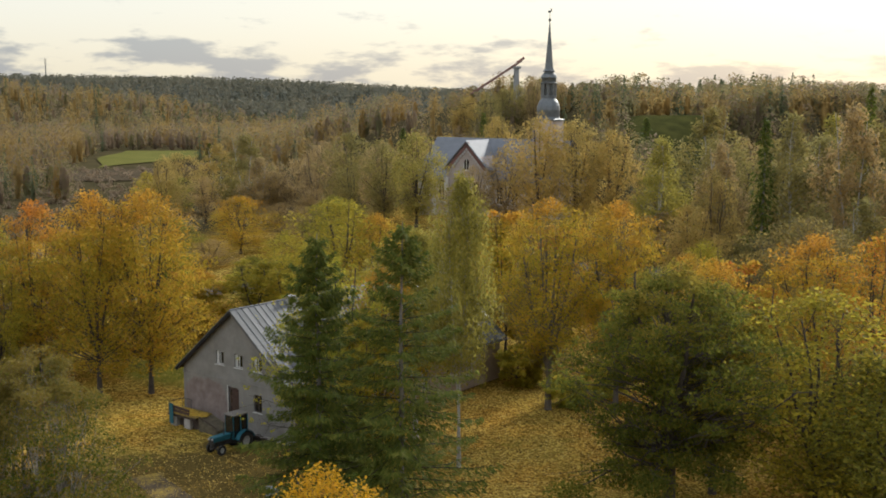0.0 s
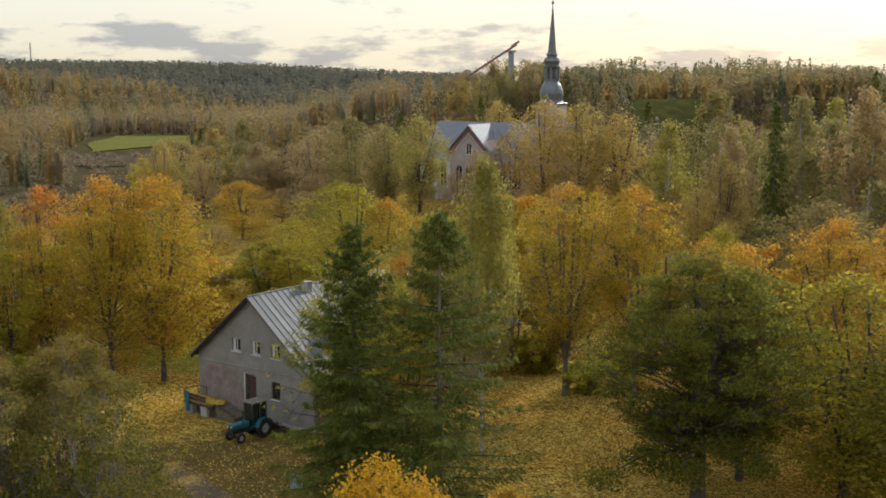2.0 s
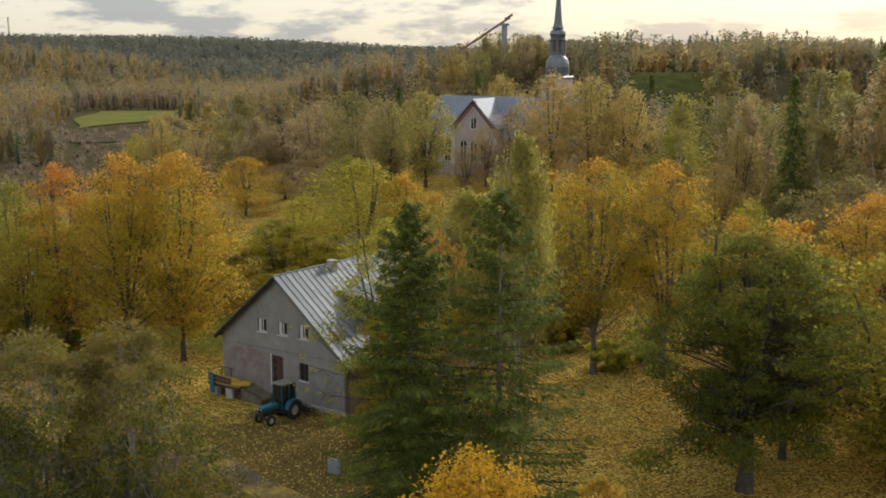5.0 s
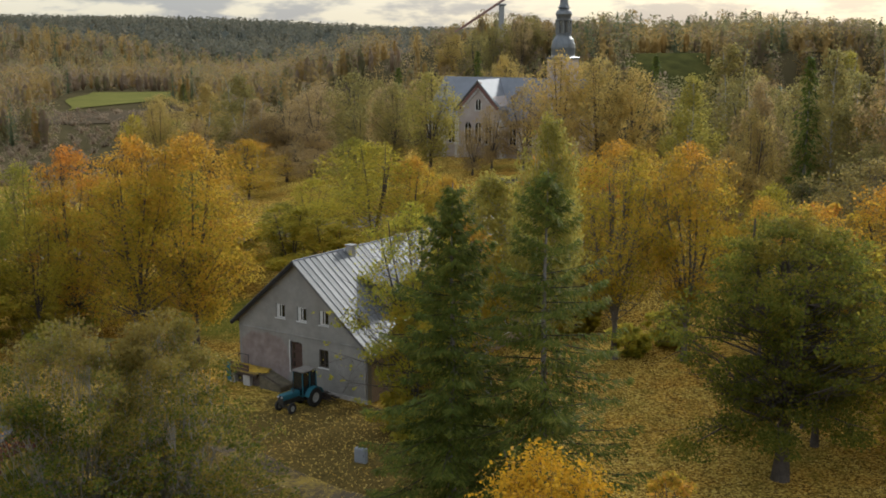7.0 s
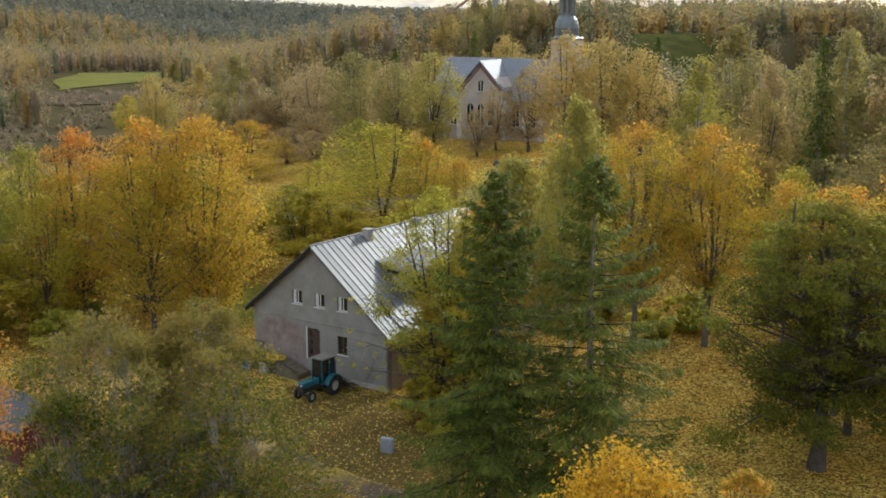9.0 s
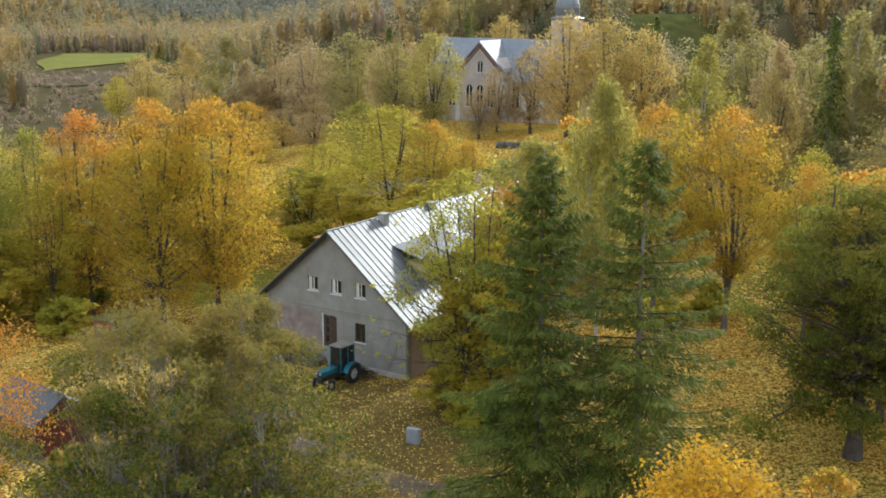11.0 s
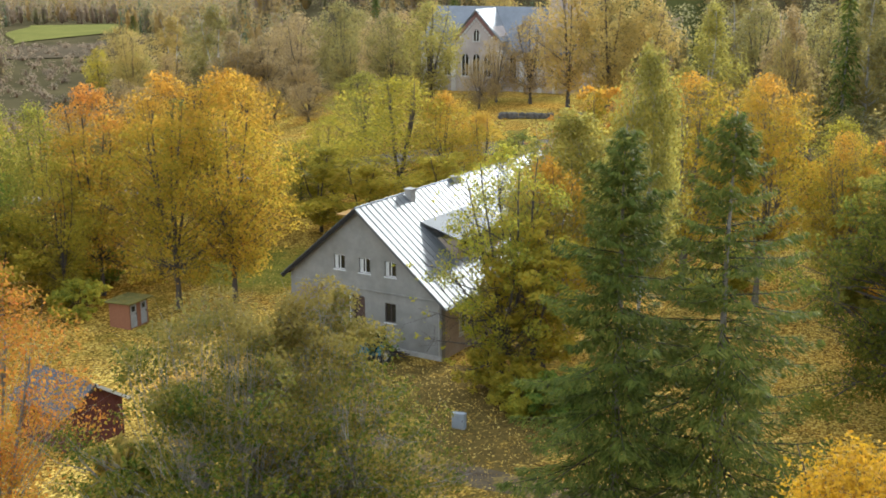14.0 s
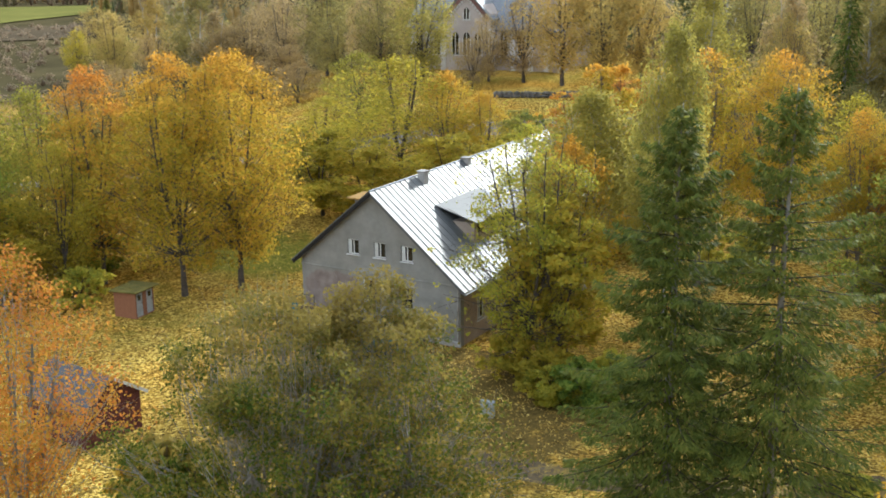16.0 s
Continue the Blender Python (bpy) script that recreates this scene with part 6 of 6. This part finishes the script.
# brick outhouse with two doors and a mossy lid
MOSS = surface("mossy_roof", (0.07, 0.075, 0.02), (0.20, 0.155, 0.04), 1.6, 0.95, bump=0.9, fine=9.0)
out = thing("outhouse", "small red brick outhouse with two grey doors and a mossy roof", "outhouse", (-30.92, 86.39, land(-30.92, 86.39)), 59.6)
OW, OD = 1.95, 1.75
wb = wall_with_holes([(0, 0), (OW, 0), (OW, 1.78), (0, 1.78)], [(0.12, 0.82, 0.05, 1.68), (1.18, 1.88, 0.05, 1.68)], 0.16)
part("wall", wb, BRICK_RED, out, "red brick wall with the doors")
part("wall", box(0, 0.16, 0.162, OD, 0, 1.75), BRICK_RED, out)
part("wall", box(OW - 0.16, OW, 0.162, OD, 0, 1.75), BRICK_RED, out)
part("wall", box(0.162, OW - 0.162, OD - 0.16, OD, 0, 1.72), BRICK_RED, out)
rf = part("roof", box(-0.22, OW + 0.35, -0.30, OD + 0.25, 0, 0.12, 0.04), MOSS, out, "mossy roof")
rf.matrix_local = pose(0, 0, 1.80, -1.5)
moss_rng = random.Random(4)
for i in range(26):
    tuft = bmesh.new()
    bmesh.ops.create_icosphere(tuft, subdivisions=1, radius=1.0, matrix=Matrix.Translation((moss_rng.uniform(-0.1, OW + 0.2), moss_rng.uniform(-0.2, OD + 0.1), 0.12)) @ Matrix.Diagonal((moss_rng.uniform(0.1, 0.3), moss_rng.uniform(0.1, 0.25), moss_rng.uniform(0.03, 0.07), 1)))
    part("moss_cushion", tuft, MOSS, rf)
GREY_BOARDS = surface("grey_boards", (0.22, 0.22, 0.21), (0.36, 0.36, 0.35), 3.0)
for x in (0.47, 1.53):
    dr = part("door", box(x - 0.34, x + 0.34, 0.04, 0.09, 0.06, 1.67, 0.01), GREY_BOARDS, out, "grey boarded door with a small window")
    part("pane", box(x - 0.15, x + 0.15, 0.02, 0.039, 1.2, 1.55), GLASS, dr)
    part("handle", box(x + 0.22, x + 0.26, -0.01, 0.039, 0.9, 1.02), STEEL_DARK, dr)

# dark red shed with a metal roof
SHED_ROOF = surface("weathered_zinc", (0.055, 0.056, 0.06), (0.11, 0.112, 0.118), 1.0, 0.6, 0.4, bump=0.1)
shed = thing("shed", "dark red timber shed with a grey sheet roof", "shed", (-29.43, 67.38, land(-29.43, 67.38)), 137)
RED_WOOD = surface("dark_red_boards", (0.06, 0.018, 0.014), (0.13, 0.04, 0.03), 3.0, 0.85, bump=0.4, fine=24.0)
SH_W, SH_L, SH_E, SH_R = 1.75, 4.6, 2.15, 3.3       # half width, length, eaves, ridge; the gable stands at x = 0
sh = bmesh.new()
vs = [sh.verts.new(p) for p in ((0.1, -SH_W, -0.2), (0.1, SH_W, -0.2), (0.1, SH_W, SH_E), (0.1, 0, SH_R), (0.1, -SH_W, SH_E))]
f = sh.faces.new(vs)
r = bmesh.ops.extrude_face_region(sh, geom=[f])
bmesh.ops.translate(sh, verts=[v for v in r["geom"] if isinstance(v, bmesh.types.BMVert)], vec=(SH_L, 0, 0))
bmesh.ops.recalc_face_normals(sh, faces=sh.faces)
body = part("body", sh, RED_WOOD, shed)
for i in range(12):
    y = -SH_W + 0.02 + i * 0.287
    part("board", box(0.07, 0.098, y, y + 0.27, 0.0, SH_E - 0.05 + (SH_R - SH_E) * (1 - (abs(y + 0.135) + 0.13) / SH_W)), RED_WOOD, body)
sh_slope = math.hypot(SH_W + 0.3, (SH_R - SH_E) * (SH_W + 0.3) / SH_W)
for sgn in (1, -1):
    tilt = (Matrix.Identity(4) if sgn > 0 else Matrix.Diagonal((1, -1, 1, 1))) @ Matrix.Rotation(-math.atan2(SH_R - SH_E, SH_W), 4, "X")
    for i in range(8):
        q = part("roof_sheet", box(-0.2 + i * 0.64, -0.2 + i * 0.64 + 0.636, 0.0, sh_slope, 0.0, 0.03), SHED_ROOF, shed)
        q.matrix_local = pose(0, 0, SH_R + 0.03) @ tilt
    q = part("bargeboard", box(-0.24, -0.205, 0.0, sh_slope, -0.12, 0.04), WHITE_PAINT if sgn < 0 else DARK_WOOD, shed)
    q.matrix_local = pose(0, 0, SH_R + 0.03) @ tilt


# ---- tracks and roads ----
def ribbon(name, points, width, lift, mat, label, category):
    path = []
    for (x0, y0), (x1, y1) in zip(points, points[1:]):
        k = max(2, int(math.hypot(x1 - x0, y1 - y0) / 1.0))
        path += [(x0 + (x1 - x0) * i / k, y0 + (y1 - y0) * i / k) for i in range(k)]
    path.append(points[-1])
    p = np.array(path)
    for _ in range(12):
        p[1:-1] = (p[:-2] + p[1:-1] * 2 + p[2:]) / 4
    verts, n = [], 7
    for i, (x, y) in enumerate(p):
        d = p[min(i + 1, len(p) - 1)] - p[max(i - 1, 0)]
        d /= np.linalg.norm(d)
        wv = width * (1 + 0.16 * noise.noise(Vector((x * 0.35, y * 0.35, 2.0))))
        for k in range(n):
            o = (k / (n - 1) - 0.5) * wv
            xx, yy = x - d[1] * o, y + d[0] * o
            verts.append((xx, yy, land(xx, yy) + lift * (1 - (2 * k / (n - 1) - 1) ** 4) - 0.01))
    faces = [(i * n + k, i * n + k + 1, (i + 1) * n + k + 1, (i + 1) * n + k) for i in range(len(p) - 1) for k in range(n - 1)]
    return tagged(part(name, raw_mesh(name, verts, faces), mat), label, category, kind="structure")


def dirt_material():
    m, n, l, b = material("packed_dirt_with_leaves", 1.0)
    b.inputs["Specular IOR Level"].default_value = 0.0
    pos = n.new("ShaderNodeNewGeometry").outputs["Position"]
    soil = ramp_of(n, [(0.3, (0.07, 0.052, 0.034)), (0.7, (0.125, 0.096, 0.066))])
    l.new(noise_of(n, l, pos, 2.0, 7.0), soil.inputs[0])
    cov = ramp_of(n, [(0.47, (0, 0, 0)), (0.6, (1, 1, 1))])
    l.new(math_of(n, l, "ADD", math_of(n, l, "MULTIPLY", noise_of(n, l, pos, 0.35, 4.0), 0.55), math_of(n, l, "MULTIPLY", noise_of(n, l, pos, 4.5, 6.0, 0.7), 0.45)), cov.inputs[0])
    l.new(mix_of(n, l, cov.outputs[0], soil.outputs[0], (0.30, 0.21, 0.05)), b.inputs["Base Color"])
    return m


DIRT = dirt_material()
ASPHALT = surface("old_asphalt", (0.12, 0.105, 0.09), (0.24, 0.205, 0.17), 0.8, 0.95, bump=0.3, fine=9.0, gloss=0.05)
ribbon("track", [(-19.5, 72.0), (-16.5, 67.5), (-13.5, 63.6), (-10.0, 60.6), (-6.0, 58.6), (0.0, 57.5), (10, 56), (40, 50)], 2.3, 0.05, DIRT, "bare dirt track with a few leaves", "track")
ribbon("road", [(-70, 128), (-30, 132), (-5, 134), (12, 135.5), (30, 131), (60, 118)], 5.0, 0.07, ASPHALT, "grey asphalt road below the churchyard", "road")

# low fieldstone wall of the churchyard
STONE = surface("fieldstone", (0.06, 0.055, 0.05), (0.16, 0.145, 0.13), 1.5, 0.9, bump=0.6, fine=8.0, island=True)
wall = thing("stone_wall", "low fieldstone wall round the churchyard", "wall", (0, 0, 0))
srng = random.Random(9)
stone_meshes = []
for k in range(5):
    bm = bmesh.new()
    bmesh.ops.create_icosphere(bm, subdivisions=1, radius=0.5)
    for v in bm.verts:
        v.co *= 1 + srng.uniform(-0.18, 0.18)
    me = bpy.data.meshes.new("stone")
    bm.to_mesh(me)
    bm.free()
    me.materials.append(STONE)
    stone_meshes.append(me)
for i in range(36):
    x = 3.4 + i * 0.30
    y = 146.0 + 0.2 * math.sin(x * 0.4)
    for k in range(2):
        s = new("stone", srng.choice(stone_meshes))
        s.parent = wall
        s.matrix_local = Matrix.Translation((x + srng.uniform(-0.1, 0.1), y, land(x, y) + 0.2 + 0.34 * k)) @ pose(0, 0, 0, srng.uniform(0, 360), srng.uniform(0, 360), srng.uniform(0, 360)) @ Matrix.Diagonal((srng.uniform(0.45, 0.75), srng.uniform(0.4, 0.6), srng.uniform(0.35, 0.6), 1))

# ---- ski jump on the hill, and the mast on the far ridge ----
jump = thing("ski_jump", "small red and white ski jump tower on the wooded hill", "ski jump", (0, 0, 0))
JX, JY = 21.2, 330.0
JUMP_STONE = surface("pale_concrete", (0.22, 0.225, 0.225), (0.32, 0.325, 0.32), 0.5, 0.8)
part("tower", box(JX - 0.75, JX + 0.75, JY - 0.75, JY + 0.75, land(JX, JY) - 1, 33.3, 0.1), JUMP_STONE, jump, "grey concrete tower")
part("tower_head", box(JX - 1.1, JX + 1.3, JY - 1.0, JY + 1.0, 33.302, 33.9, 0.1), JUMP_STONE, jump)
RED_PAINT = surface("faded_red_paint", (0.24, 0.125, 0.10), (0.34, 0.19, 0.16), 1.0, 0.6)
jl = math.hypot(15.5, 10.2)
ang = math.atan2(10.2, 15.5)
run = part("inrun", box(-jl, 0.0, -0.9, 0.9, -0.20, 0.0), surface("grey_deck", (0.22, 0.21, 0.205), (0.32, 0.30, 0.29), 0.5), jump, "steep dark in-run deck")
run_at = pose(JX + 2.2, JY, 36.2) @ Matrix.Rotation(-ang, 4, "Y")
run.matrix_local = run_at
for s in (-1, 1):
    side = part("rail", box(-jl, 0.0, -0.06 + s * 0.95, 0.06 + s * 0.95, -0.12, 0.16), RED_PAINT, jump, "red side panel")
    side.matrix_local = run_at
    truss = part("truss", box(-jl * 0.9, -jl * 0.05, -0.05 + s * 0.7, 0.05 + s * 0.7, -0.46, -0.202), RED_PAINT, jump)
    truss.matrix_local = run_at
cabin = part("start_gate", box(-2.4, 0.1, -0.85, 0.85, 0.004, 0.5, 0.05), RED_PAINT, jump, "red start cabin at the top")
cabin.matrix_local = run_at
mast = thing("radio_mast", "thin lattice mast on the far ridge", "mast", (-657.0, 1900.0, land(-657, 1900)))
for k in range(3):
    g = 2.094 * k
    part("leg", box(1.0 * math.cos(g) - 0.22, 1.0 * math.cos(g) + 0.22, 1.0 * math.sin(g) - 0.22, 1.0 * math.sin(g) + 0.22, -2, 40), CH_COPPER, mast)
for k in range(8):
    part("brace", box(-1.2, 1.2, -1.1, 1.1, 4 + k * 4.5, 4.3 + k * 4.5), CH_COPPER, mast)

# ---- leaves on the ground ----
lrng = np.random.default_rng(88)
n = 44000
lx = np.concatenate([lrng.uniform(-45, 36, n // 2), lrng.normal(4, 15, n - n // 2)])
ly = np.concatenate([lrng.uniform(40, 104, n // 2), lrng.normal(68, 13, n - n // 2)])
pts = np.array([(x, y, land(x, y) + 0.035) for x, y in zip(lx, ly)])
nv = lrng.normal(size=(n, 3)) * 0.35 + np.array([0, 0, 1.0])
v, f = leaf_quads(pts, 0.125, lrng, nv * 2.5, tri=True)
FALLEN = leaf_material("fallen_leaves", [(0.25, 0.14, 0.03), (0.40, 0.25, 0.05), (0.53, 0.37, 0.09), (0.62, 0.47, 0.17)], clear=0.1)
tagged(part("fallen_leaves", raw_mesh("fallen_leaves", v, f), FALLEN), "yellow fallen leaves scattered over the grass", "leaves", kind="stuff")


# pale tool cabin among the trees below the church
tool = thing("tool_cabin", "small pale grey cabin with a dark door among the trees", "cabin", (12.3, 117.0, land(12.3, 117.0) - 0.1), 8)
PALE_BOARD = surface("pale_grey_boards", (0.30, 0.31, 0.33), (0.42, 0.43, 0.45), 2.0, 0.8, bump=0.2, fine=14.0)
part("wall", wall_with_holes([(-0.9, 0), (0.9, 0), (0.9, 2.3), (-0.9, 2.3)], [(-0.5, 0.2, 0.1, 1.9)], 0.08), PALE_BOARD, tool)
part("wall", box(-0.9, -0.82, 0.082, 1.8, 0, 2.2), PALE_BOARD, tool)
part("wall", box(0.82, 0.9, 0.082, 1.8, 0, 2.2), PALE_BOARD, tool)
part("wall", box(-0.818, 0.818, 1.72, 1.8, 0, 2.1), PALE_BOARD, tool)
part("door", box(-0.49, 0.19, 0.03, 0.07, 0.11, 1.89, 0.01), DARK_WOOD, tool, "dark boarded door")
lid_t = part("roof", box(-1.05, 1.05, -0.2, 2.0, 0, 0.06, 0.01), SHED_ROOF, tool, "grey sheet roof")
lid_t.matrix_local = pose(0, 0, 2.32, -3)
